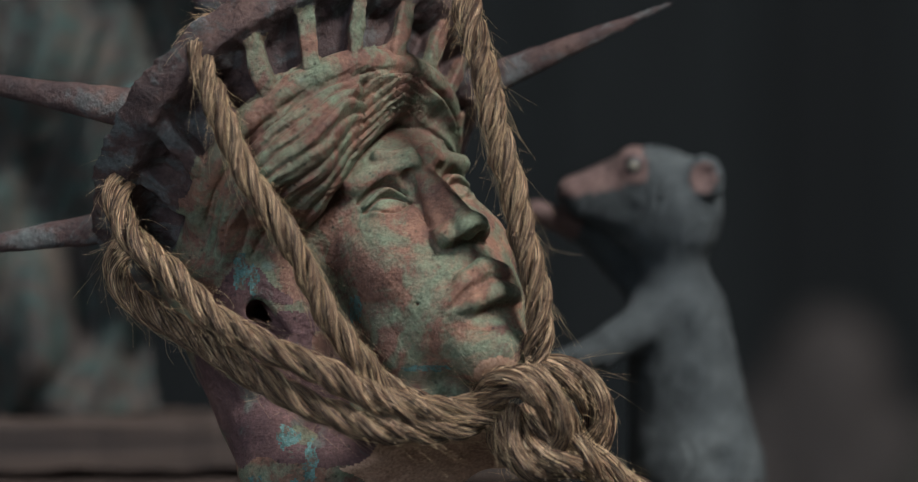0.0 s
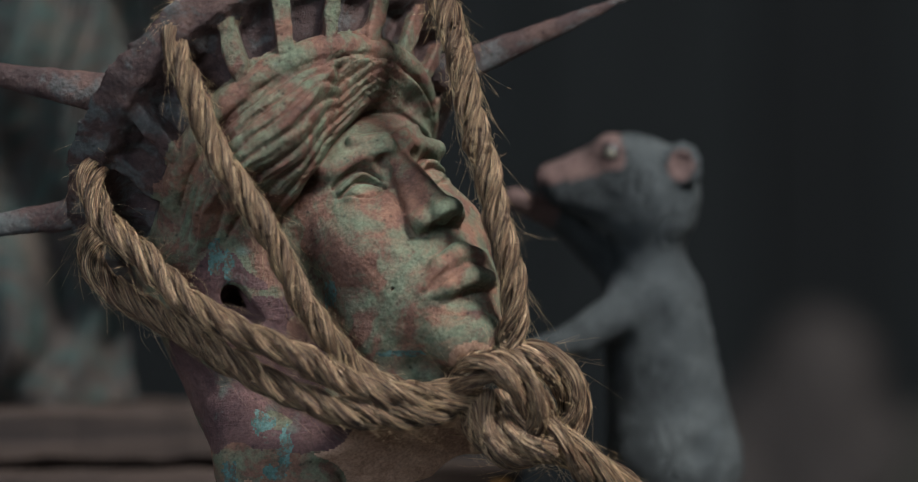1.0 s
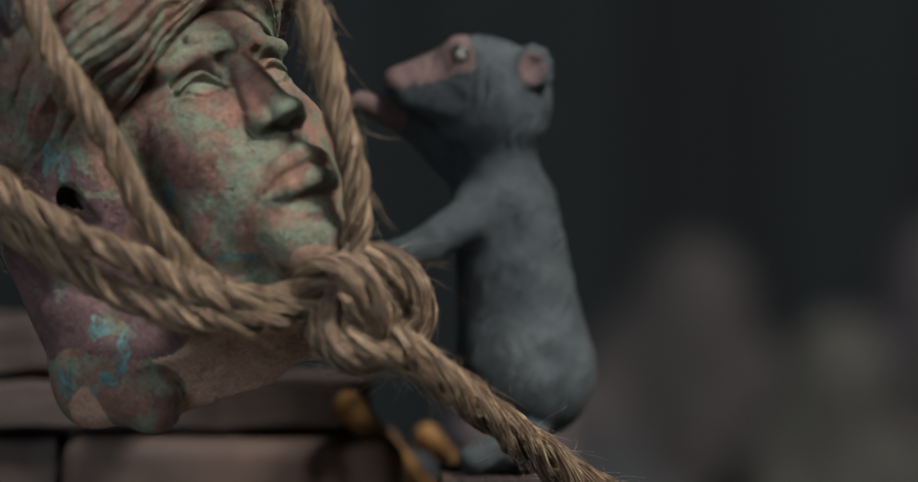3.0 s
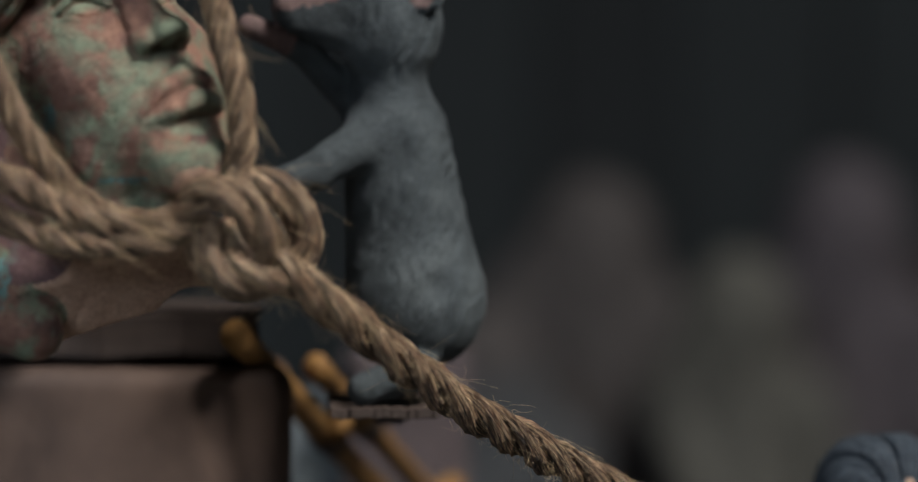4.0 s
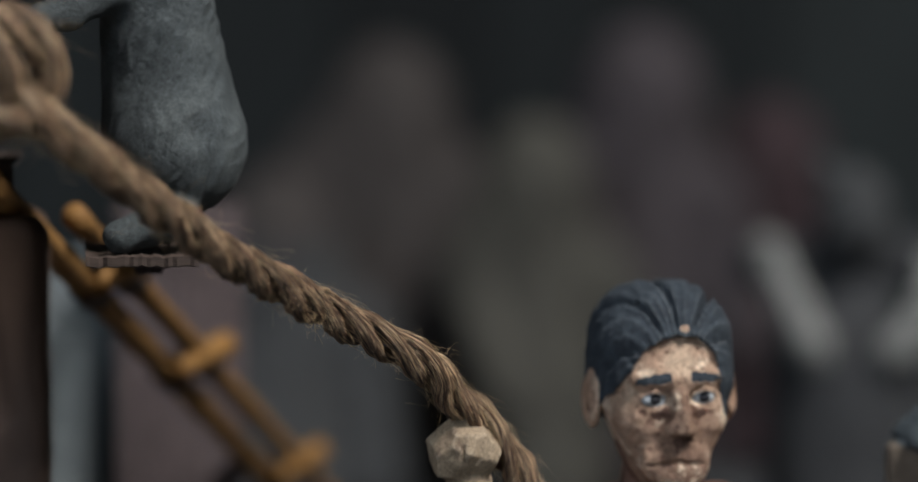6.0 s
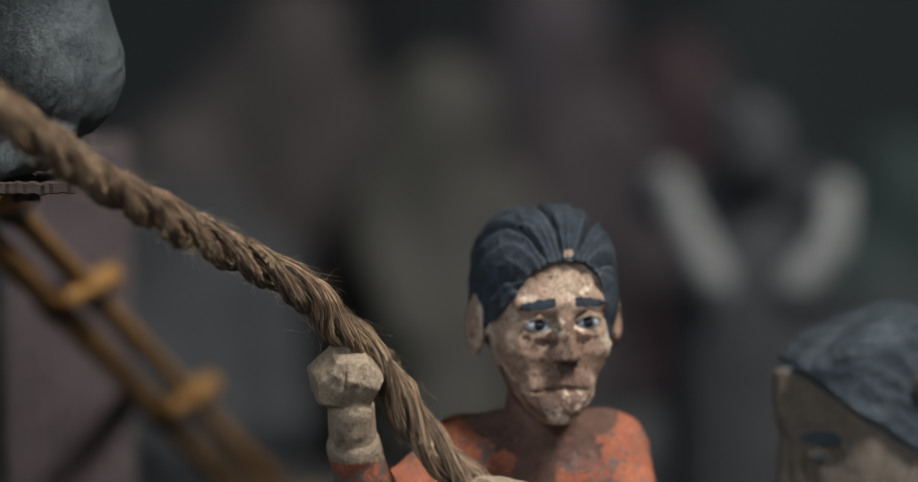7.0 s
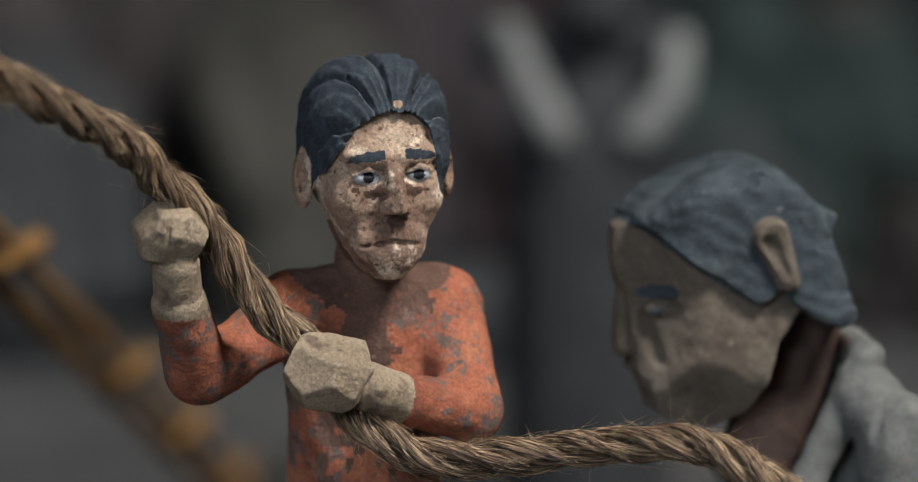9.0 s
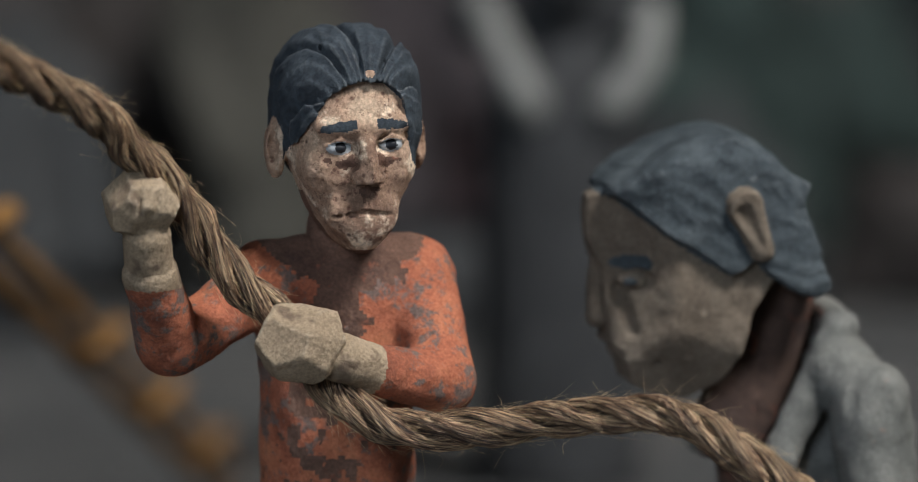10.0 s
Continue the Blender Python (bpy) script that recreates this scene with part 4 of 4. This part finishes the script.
def man_head_field(p):
    q = in_man(p)
    s = mirror(q)
    d = egg(q, (0, -1.0, -2), (12.1, 13.5, 19.8))
    d = join(d, egg(q, (0, 2.0, 5), (13.8, 17, 15)), 4)
    d = join(d, egg(q, (-0.8, -8.2, -18.0), (7.2, 5.2, 5.2)), 6)
    d = join(d, egg(s, (7.8, -7.5, -5.5), (3.9, 5, 4)), 4)
    # knife cuts along the jaw, under the cheekbone and beside the chin
    d = cut(d, (s - np.float32((10.4, -8, -12.4))) @ np.float32((0.80, -0.15, -0.58)), 1.4)
    d = cut(d, (s - np.float32((9.3, -11.5, -9.5))) @ np.float32((0.66, -0.74, -0.12)), 1.6)
    d = cut(d, (s - np.float32((5.6, -12.5, -18.5))) @ np.float32((0.62, -0.66, -0.42)), 1.2)
    d = cut(d, (q - np.float32((0, -13.6, 9.0))) @ np.float32((0.0, -0.93, 0.37)), 2.5)
    # brow, sockets, eyes
    d = join(d, limb(s, (1.5, -14.2, 3.2), (8.8, -11.8, 3.4), 1.7, 1.5), 1.4)
    d = cut(d, -egg(s, (5.7, -15.6, -1.0), (4.3, 3.3, 2.7)), 0.9)
    d = join(d, egg(s, (5.5, -11.3, -1.0), (2.9, 2.6, 1.6)), 0.3)
    d = join(d, limb(s, (2.8, -13.4, -0.3), (5.5, -14.0, 0.8), 0.45, 0.55), 0.3)
    d = join(d, limb(s, (5.5, -14.0, 0.8), (8.4, -12.5, -0.4), 0.55, 0.45), 0.3)
    d = cut(d, -egg(s, (6.2, -15.0, -5.4), (3.2, 2.2, 2.6)), 1.8)
    # a wedge of a nose with a flat underside
    n = limb(q, (0, -13.4, 3), (-0.3, -17.6, -6.4), 1.4, 2.3)
    n = join(n, egg(s, (2.1, -15.3, -7.2), (1.6, 2.2, 1.7)), 0.6)
    n = cut(n, (s - np.float32((1.0, -17.6, -3.0))) @ np.float32((0.78, -0.6, 0.1)), 0.5)
    d = join(d, np.maximum(n, -(q[:, 2] + 8.5)), 0.8)
    # mouth
    d = join(d, egg(q, (-0.6, -10.4, -15), (6.8, 3.4, 4.2)), 3)
    d = cut(d, -limb(q, (-7.0, -11.9, -15.2), (-1.0, -14.5, -14.6), 0.5, 0.7), 0.3)
    d = cut(d, -limb(q, (-1.0, -14.5, -14.6), (5.2, -13.0, -15.4), 0.7, 0.5), 0.3)
    d = cut(d, -egg(q, (-0.6, -16.3, -18.0), (4, 1.3, 1.1)), 1.5)
    # hair combed straight back, parted by narrow knife grooves that run from the forehead
    h = boxy(q, (0.4, 3.0, 6.6), (15.3, 17.6, 16.9), 2.4)
    h = np.maximum(h, -man_hairline(q) * 0.7)
    a = np.arctan2(q[:, 0], q[:, 1] + 19 + (q[:, 2] - 8) * 0.5) + 0.05 * lattice(q, 9, 40)
    lock = np.abs(np.sin(a * 7.5))
    h = h + 1.25 * np.exp(-(lock / 0.26) ** 2) * np.clip(man_hairline(q) / 2.5, 0, 1) - 0.35 * lock - 0.16 * np.sin(a * 46 + lattice(q, 5, 42) * 3)
    d = join(d, h, 0.3)
    for nick in ((-4.6, -6.5, 19.6), (-6.2, -6.5, 19.4), (-14.6, -4, 2.6), (6.2, -10.5, 15.8)):
        d = cut(d, -ball(q, nick, 0.9), 0.3)
    # ears
    d = join(d, egg(s, (15.2, 2.6, -1.6), (2.1, 3.6, 6.0)), 1.0)
    d = cut(d, -egg(s, (16.2, -0.6, -1.0), (1.3, 2.4, 4.0)), 0.5)
    d = join(d, limb(p, (165, 1026, -122), (164.5, 1028, -140), 6.8, 8.2), 2)
    return d + 0.3 * facets(q, 4.0, 3) + 0.13 * lattice(q, 1.2, 41)


def man_body_field(p):
    t = limb(p, (164, 1031, -150), (164, 1031, -205), 16, 17)
    t = join(t, limb(p, (149, 1029, -141), (179.5, 1030, -141), 8.6, 8.8), 8)
    t = cut(t, -egg(p, (164, 1010, -146), (8, 6, 7)), 5)
    # raised arm
    t = join(t, limb(p, (148.5, 1027, -141.5), (127.5, 1015, -151.5), 7.2, 6.4), 4)
    t = join(t, limb(p, (125.8, 1013, -150.5), (120.6, 1003, -135.5), 6.8, 5.8), 3)
    # arm across the body
    t = join(t, limb(p, (181, 1028, -142), (183, 1012, -159), 7.8, 7.0), 4)
    t = join(t, limb(p, (183, 1011, -160.5), (166.5, 1002, -156.5), 7.0, 5.0), 2)
    # lower body and legs down to the floor
    t = join(t, limb(p, (156, 1031, -205), (152, 1030, -294), 11, 8), 6)
    t = join(t, limb(p, (172, 1031, -205), (177, 1034, -294), 11, 8), 6)
    t = join(t, slab(p, (152, 1024, -299.4), (8, 15, 6), 3), 3)
    t = join(t, slab(p, (177, 1028, -299.4), (8, 15, 6), 3), 3)
    fold = np.sin((p[:, 0] * 0.55 + p[:, 2] * 0.12) + lattice(p, 15, 50) * 2) * np.clip((-160 - p[:, 2]) / 25, 0, 1)
    return t + 1.0 * facets(p, 11, 5) + 0.25 * lattice(p, 2.5, 51) - 0.7 * fold


def man_fist_field(p):
    d = limb(p, (120.4, 1003, -136), (119.4, 999, -127), 5.0, 4.9)
    f = chiselled((p - np.float32((117.8, 998, -119.6))) @ turn(18, 8, 6), (0, 0, 0), (7.4, 7.4, 7.0), 3)
    d = join(d, f, 0.4)
    d = join(d, limb(p, (170, 1003, -157), (159, 999, -152.8), 4.7, 5.2), 1)
    g = chiselled((p - np.float32((150.6, 998, -149.8))) @ turn(-12, 6, 8), (0, 0, 0), (9.4, 8.0, 8.0), 8)
    d = join(d, g, 0.4)
    for k in range(4):
        d = cut(d, -limb(p, (113.4 + 3.4 * k, 991.2, -117), (113.6 + 3.4 * k, 991.4, -125), 0.35, 0.2), 0.9)
    return d + 0.25 * facets(p, 6, 9) + 0.14 * lattice(p, 1.5, 61)


def man_region(p):
    q = in_man(p)
    s = mirror(q)
    out = np.full(len(p), 2)                                                     # shirt
    onhead = boxy(q, (0, -1, 0), (20, 25, 27.5), 4) < 0
    # shade below the chin, painted brown on the shirt
    chin_shade = np.minimum(egg(p, (164.5, 1020, -136), (11.5, 16, 6)), egg(p, (163, 1012, -144), (6, 10, 8))) + 2.2 * lattice(p, 4, 3) + 1.6 * lattice(p, 1.4, 4) < 0
    out[chin_shade] = 4
    # worn paint down the chest, mixed with the shade there, in the same brown
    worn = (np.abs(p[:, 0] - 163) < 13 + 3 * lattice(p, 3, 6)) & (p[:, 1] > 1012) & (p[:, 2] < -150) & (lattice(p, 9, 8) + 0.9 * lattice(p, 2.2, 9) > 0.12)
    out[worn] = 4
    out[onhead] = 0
    # neck and jaw underside, their shade included in the brown
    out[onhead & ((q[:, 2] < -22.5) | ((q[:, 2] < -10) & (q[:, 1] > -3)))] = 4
    hair = man_hairline(q) > -0.6
    out[onhead & hair & ~((egg(s, (15.8, 1.6, -1.4), (2.7, 4.6, 6.9)) < 0) & (np.abs(q[:, 0]) > 14.3))] = 1
    ahead = onhead & (q[:, 1] < -7)
    out[ahead & (np.abs(q[:, 2] - 3.9 + 0.10 * s[:, 0]) < 1.05 - 0.02 * (s[:, 0] - 4.5) ** 2 + 0.3 * lattice(q, 1.1, 7)) & (s[:, 0] > 2.2) & (s[:, 0] < 9.2)] = 1
    out[ahead & (np.hypot((s[:, 0] - 5.5) / 2.6, (q[:, 2] + 1.0) / 1.4) < 1)] = 5
    gaze = q - np.float32((0.3, 0, 0))
    g = np.minimum(np.hypot(gaze[:, 0] - 5.2, q[:, 2] + 0.9), np.hypot(gaze[:, 0] + 5.6, q[:, 2] + 0.9))
    out[onhead & (out == 5) & (g < 1.2)] = 6
    # shading under the eyes and the nose, painted on in brown
    face_shade = np.minimum(egg(s, (5.0, -14.0, -4.0), (3.4, 4, 1.7)), egg(q, (-0.3, -15, -10.4), (3.0, 4, 1.7))) + 1.5 * lattice(q, 1.1, 5) + 0.5
    out[onhead & (out == 0) & (face_shade < 0)] = 4
    out[ball(q, (1.6, -13.6, 13.8), 1.0) < 0] = 0
    fists = np.minimum(slab(p, (119, 1000, -123.5), (11.5, 14, 14.5), 1), limb(p, (161, 1000, -154.5), (150, 998, -150), 8.0, 10.8)) < 0
    out[fists & (p[:, 1] < 1010)] = 3
    return out


def hauling_man():
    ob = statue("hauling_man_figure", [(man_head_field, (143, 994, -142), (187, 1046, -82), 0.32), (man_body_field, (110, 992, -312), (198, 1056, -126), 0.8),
                                       (man_fist_field, (108, 984, -166), (182, 1014, -110), 0.5)], [SKIN, HAIR, SHIRT, FIST, NECK_AND_SHADE, EYE_WHITE, BLACK], man_region, 1.025)
    ob.matrix_world = MEN_POSE
    tagged(ob, "painted clay man in an orange shirt gripping the rope", "figurine", "hauling men")


hauling_man()


# ---- the next man, grey-jacketed, looking down ----
BOWED_HAIRLINE = ([216, 227, 236.4, 245.7, 250.5, 253.5, 256, 258, 264, 270, 280], [-122, -126.5, -133.8, -139.8, -142.5, -141, -139, -142, -146, -149, -150])


def next_man_field(p):
    x, y, z = p.T
    near = np.abs(y - 1045)
    # the face is cut from one block to a hard profile, thinner towards brow and chin
    d = profile(x, z, ((222.0, -127), (221.4, -136), (224.4, -141.5), (225.4, -149), (226.8, -155.5), (226.6, -158.6), (229.4, -160.4), (229.0, -161.8), (230.6, -163.8), (231.2, -167.2), (236, -169.8),
                           (243.4, -171), (249.5, -167.2), (253.6, -160.5), (256, -151), (262, -142), (268, -124), (251, -113.5), (237, -118)))
    d = cut(d - 0.3, near - np.minimum(15.0, 6.5 + (x - 221) * 0.75), 1.2)
    d = cut(d, (np.stack([x - 244, near - 14.0, z + 158], 1)) @ np.float32((-0.18, 0.86, -0.48)), 0.8)
    d = cut(d, (np.stack([x - 234, near - 11.5, z + 150], 1)) @ np.float32((-0.6, 0.8, 0.0)), 0.8)
    # a straight nose that continues the forehead
    d = join(d, limb(p, (224.8, 1045, -141), (225.0, 1045, -153.0), 2.0, 3.0), 0.8)
    # socket, eye, the crease beside the nose
    d = cut(d, -egg(np.stack([x, near, z], 1), (230.0, 11.0, -144.4), (4.6, 4.4, 3.0)), 1.0)
    d = join(d, egg(np.stack([x, near, z], 1), (230.6, 7.6, -144.6), (3.2, 2.6, 1.8)), 0.5)
    d = cut(d, -limb(np.stack([x, near, z], 1), (227.6, 6.6, -147), (230.0, 8.5, -155), 1.6, 1.2), 1.6)
    d = cut(d, -limb(np.stack([x, near, z], 1), (226, 3, -161.2), (237, 9.5, -162.2), 0.6, 0.4), 0.6)
    # hair cap, flat down the back of the head to a hanging edge at the nape
    h = profile(x, z, ((225.6, -124.0), (231, -120.0), (239, -116.2), (246, -113.4), (251, -112.6), (258, -115.5), (264.5, -122.5), (270, -136), (273, -146), (269, -149.5), (257, -146), (238, -140), (225, -130)))
    h = cut(h, near - np.minimum(16.6, 8.6 + np.minimum((x - 221) * 0.6, (-108 - z) * 0.8)), 4.5) - 0.6
    h = np.maximum(h, (np.interp(x, *BOWED_HAIRLINE) - z) * 0.8)
    comb = np.sin((x * 0.3 + z) * 1.3 + lattice(p, 7, 70) * 6) * 0.12 + 0.35 * lattice(p, 5, 73)
    d = join(d, h + comb, 0.4)
    # ear and neck
    ear = limb(p, (253.0, 1027.5, -127.8), (257.0, 1027.5, -137.5), 4.2, 2.4)
    d = join(d, np.maximum(ear, np.abs(y - 1027.6) - 2.6), 0.8)
    d = cut(d, -limb(p, (252.0, 1024.2, -129.4), (255.6, 1024.4, -136), 2.4, 1.3), 0.6)
    d = join(d, limb(p, (267, 1048, -146), (257, 1048, -180), 9.0, 9.5), 1.0)
    return d + 0.9 * facets(p, 9, 12) + 0.14 * lattice(p, 2, 71)


def next_body_field(p):
    t = limb(p, (272, 1052, -187), (276, 1052, -232), 17.5, 19)
    t = join(t, limb(p, (277, 1033, -166), (279, 1074, -166), 8.4, 9), 6)
    # sleeves
    t = join(t, limb(p, (281.5, 1027, -171), (284, 1021, -205), 9.0, 8.6), 1.6)
    t = join(t, limb(p, (284, 1021, -205), (260, 1000, -201), 8, 6), 3)
    t = join(t, limb(p, (284, 1076, -172), (286, 1082, -205), 9.2, 8.5), 3)
    # the opening at the throat, and the lapels laid round it
    t = cut(t, -limb(p, (266, 1044, -158), (252, 1040, -192), 9, 10), 2)
    fold = limb(p, (277.5, 1036, -156.0), (261, 1031, -186), 4.2, 4.2)
    fold = join(fold, limb(p, (279, 1058, -156), (252, 1058, -184), 4.0, 3.6), 1)
    fold = join(fold, limb(p, (277.5, 1036, -156.0), (279, 1058, -156), 4.0, 4.0), 1)
    t = join(t, fold, 0.7)
    t = join(t, limb(p, (272, 1042, -230), (270, 1040, -294), 12, 8), 5)
    t = join(t, limb(p, (284, 1062, -230), (290, 1064, -294), 12, 8), 5)
    t = join(t, slab(p, (264, 1038, -300.4), (13, 8, 5), 3), 3)
    t = join(t, slab(p, (284, 1062, -300.4), (13, 8, 5), 3), 3)
    crease = limb(p, (276, 1021, -166), (268, 1017, -196), 1.2, 1.8)
    t = cut(t, -crease, 1.2)
    return t + 1.3 * facets(p, 9, 15) + 0.3 * lattice(p, 3, 72)


def next_region(p):
    out = np.full(len(p), 2)
    head = (profile(p[:, 0], p[:, 2], ((214, -105), (285, -105), (285, -151.5), (264, -151.5), (259, -149), (256.5, -153), (254.6, -162), (250, -173), (214, -174))) < 0)
    # the neck behind the jaw, painted as if in shadow
    neck = (limb(p, (267, 1046, -146), (257, 1046, -184), 10.2, 11) + 1.0 * lattice(p, 3, 4) < 0) & (p[:, 2] < -146)
    out[neck] = 3
    out[head & ~(neck & (p[:, 0] > 254.5))] = 0
    line = p[:, 2] - np.interp(p[:, 0], *BOWED_HAIRLINE)
    ear = (limb(p, (252.6, 1026, -127.6), (256.6, 1026, -137.5), 4.4, 3.0) < 0) & (p[:, 1] < 1029.4)
    out[head & (line > -0.7) & ~ear] = 1
    near = np.stack([p[:, 0], np.abs(p[:, 1] - 1045), p[:, 2]], 1)
    out[limb(near, (224.5, 7, -140.6), (232.5, 10.5, -140.8), 1.9, 1.7) < 0] = 1
    out[egg(near, (229.6, 9.4, -144.6), (1.5, 2.4, 1.0)) < 0] = 1
    return out


def next_man():
    ob = statue("bowed_man_figure", [(next_man_field, (216, 1018, -186), (284, 1068, -108), 0.55), (next_body_field, (246, 990, -313), (314, 1096, -148), 1.0)],
                [SKIN_PALE, HAIR_GREY, JACKET, SHADED_THROAT], next_region, 1.025)
    ob.matrix_world = MEN_POSE
    tagged(ob, "painted clay man with slate hair in a grey jacket, head bowed", "figurine", "hauling men")


next_man()


# ---- the crowd further back, far out of focus ----
def crowd_figure(x, y, top, wide, head_r, head_h, robe, head, lean, seed):
    """A rough standing clay figure, in millimetres; top is the crown of its head."""
    foot = -309.5
    neck = top - 2 * head_h
    r = wide
    mid = (x + lean, y - 2, top - head_h)

    def field(p):
        d = limb(p, (x, y, foot + r * 0.9), (x + lean * 0.6, y, neck - r * 0.9), r * 1.05, r * 0.8)
        d = join(d, limb(p, (x + lean * 0.6 - r * 1.05, y - 3, neck - r * 0.6), (x - r * 0.6, y - r * 1.2, neck - r * 2.2), r * 0.36, r * 0.3), r * 0.2)
        d = join(d, limb(p, (x + lean * 0.6 + r * 1.1, y - 4, neck - r * 0.6), (x + r * 1.3, y - r * 0.5, neck - r * 2.4), r * 0.36, r * 0.3), r * 0.2)
        d = join(d, limb(p, (x + lean * 0.6 - r * 0.9, y, neck - r * 0.25), (x + lean * 0.6 + r * 0.9, y, neck - r * 0.5), r * 0.45, r * 0.42), r * 0.4)
        d = join(d, egg(p, mid, (head_r * 1.1, head_r * 1.2, head_h)), r * 1.2)
        d = np.maximum(d, foot - p[:, 2])
        return d + 1.2 * facets(p, 12, seed) + 0.6 * lattice(p, 6, seed)

    def region(p):
        return np.where(egg(p, mid, (head_r * 1.15, head_r * 1.3, head_h * 1.1)) < 0, 1, 0)

    pad = r * 2.2 + abs(lean) + 6
    return statue("crowd_figure", [(field, (x - pad, y - pad, foot - 4), (x + pad, y + pad, top + 6), 3.4)], [robe, head], region)


def crowd():
    def paint(name, r, g, b):
        return speckled(name, (r * 0.6, g * 0.6, b * 0.6), (r, g, b), (r * 1.3, g * 1.3, b * 1.3), 50)

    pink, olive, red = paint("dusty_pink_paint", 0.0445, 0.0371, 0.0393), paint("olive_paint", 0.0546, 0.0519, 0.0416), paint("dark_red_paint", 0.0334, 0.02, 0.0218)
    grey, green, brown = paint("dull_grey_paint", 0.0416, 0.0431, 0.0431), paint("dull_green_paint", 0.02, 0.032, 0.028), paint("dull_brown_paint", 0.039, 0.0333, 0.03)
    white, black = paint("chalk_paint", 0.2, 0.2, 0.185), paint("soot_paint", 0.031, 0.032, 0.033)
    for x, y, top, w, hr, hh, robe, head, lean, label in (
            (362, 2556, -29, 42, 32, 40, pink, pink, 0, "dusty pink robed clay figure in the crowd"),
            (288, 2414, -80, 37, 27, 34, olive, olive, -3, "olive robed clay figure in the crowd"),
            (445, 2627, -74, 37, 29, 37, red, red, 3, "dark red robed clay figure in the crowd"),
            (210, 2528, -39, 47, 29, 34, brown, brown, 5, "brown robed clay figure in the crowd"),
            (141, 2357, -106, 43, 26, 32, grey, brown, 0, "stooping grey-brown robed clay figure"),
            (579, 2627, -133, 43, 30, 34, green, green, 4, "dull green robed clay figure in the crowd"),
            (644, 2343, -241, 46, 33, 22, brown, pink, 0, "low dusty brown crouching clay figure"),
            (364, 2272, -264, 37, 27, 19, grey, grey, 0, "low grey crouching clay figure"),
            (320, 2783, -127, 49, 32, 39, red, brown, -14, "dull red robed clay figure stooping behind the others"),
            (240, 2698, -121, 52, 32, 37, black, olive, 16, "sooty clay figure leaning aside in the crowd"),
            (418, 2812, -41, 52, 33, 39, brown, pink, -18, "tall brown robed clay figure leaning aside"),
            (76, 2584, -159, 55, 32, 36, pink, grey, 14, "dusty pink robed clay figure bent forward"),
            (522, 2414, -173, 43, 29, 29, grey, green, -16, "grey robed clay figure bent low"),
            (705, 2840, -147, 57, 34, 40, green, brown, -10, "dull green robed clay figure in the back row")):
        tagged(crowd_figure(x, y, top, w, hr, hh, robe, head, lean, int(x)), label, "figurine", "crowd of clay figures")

    # one figure in black leans forward with chalk-white sleeves
    def sleeves(p):
        d = limb(p, (304.4, 1756, -116.8), (321.2, 1750, -155.2), 6.6, 7.6)
        d = np.minimum(d, limb(p, (373.0, 1760, -123.3), (367.3, 1750, -143.6), 6.1, 7.0))
        return np.minimum(d, limb(p, (367.3, 1750, -143.6), (354.3, 1748, -158.0), 7.0, 6.4))

    def black_body(p):
        d = limb(p, (338.4, 1779, -162.3), (338.4, 1789, -408.0), 30.0, 36.0)
        d = join(d, limb(p, (306.6, 1777, -124.7), (368.7, 1777, -124.7), 11.5, 11.5), 8.6)
        d = join(d, egg(p, (339.8, 1762, -104.6), (15, 16, 20)), 3)
        d = join(d, limb(p, (328.3, 1774, -84.3), (351.4, 1768, -116.1), 4.3, 5.8), 2.9)
        return np.maximum(np.minimum(d, sleeves(p)), -309.5 - p[:, 2]) + 1.2 * facets(p, 12, 6)

    tagged(statue("crowd_figure", [(black_body, (250, 1700, -314), (420, 1880, -56), 2.8)], [black, white, grey], lambda p: np.where(sleeves(p) < 1.6, 1, np.where(p[:, 2] > -113, 2, 0))),
           "soot-black clay figure with chalk-white sleeves leaning forward", "figurine", "crowd of clay figures")


crowd()
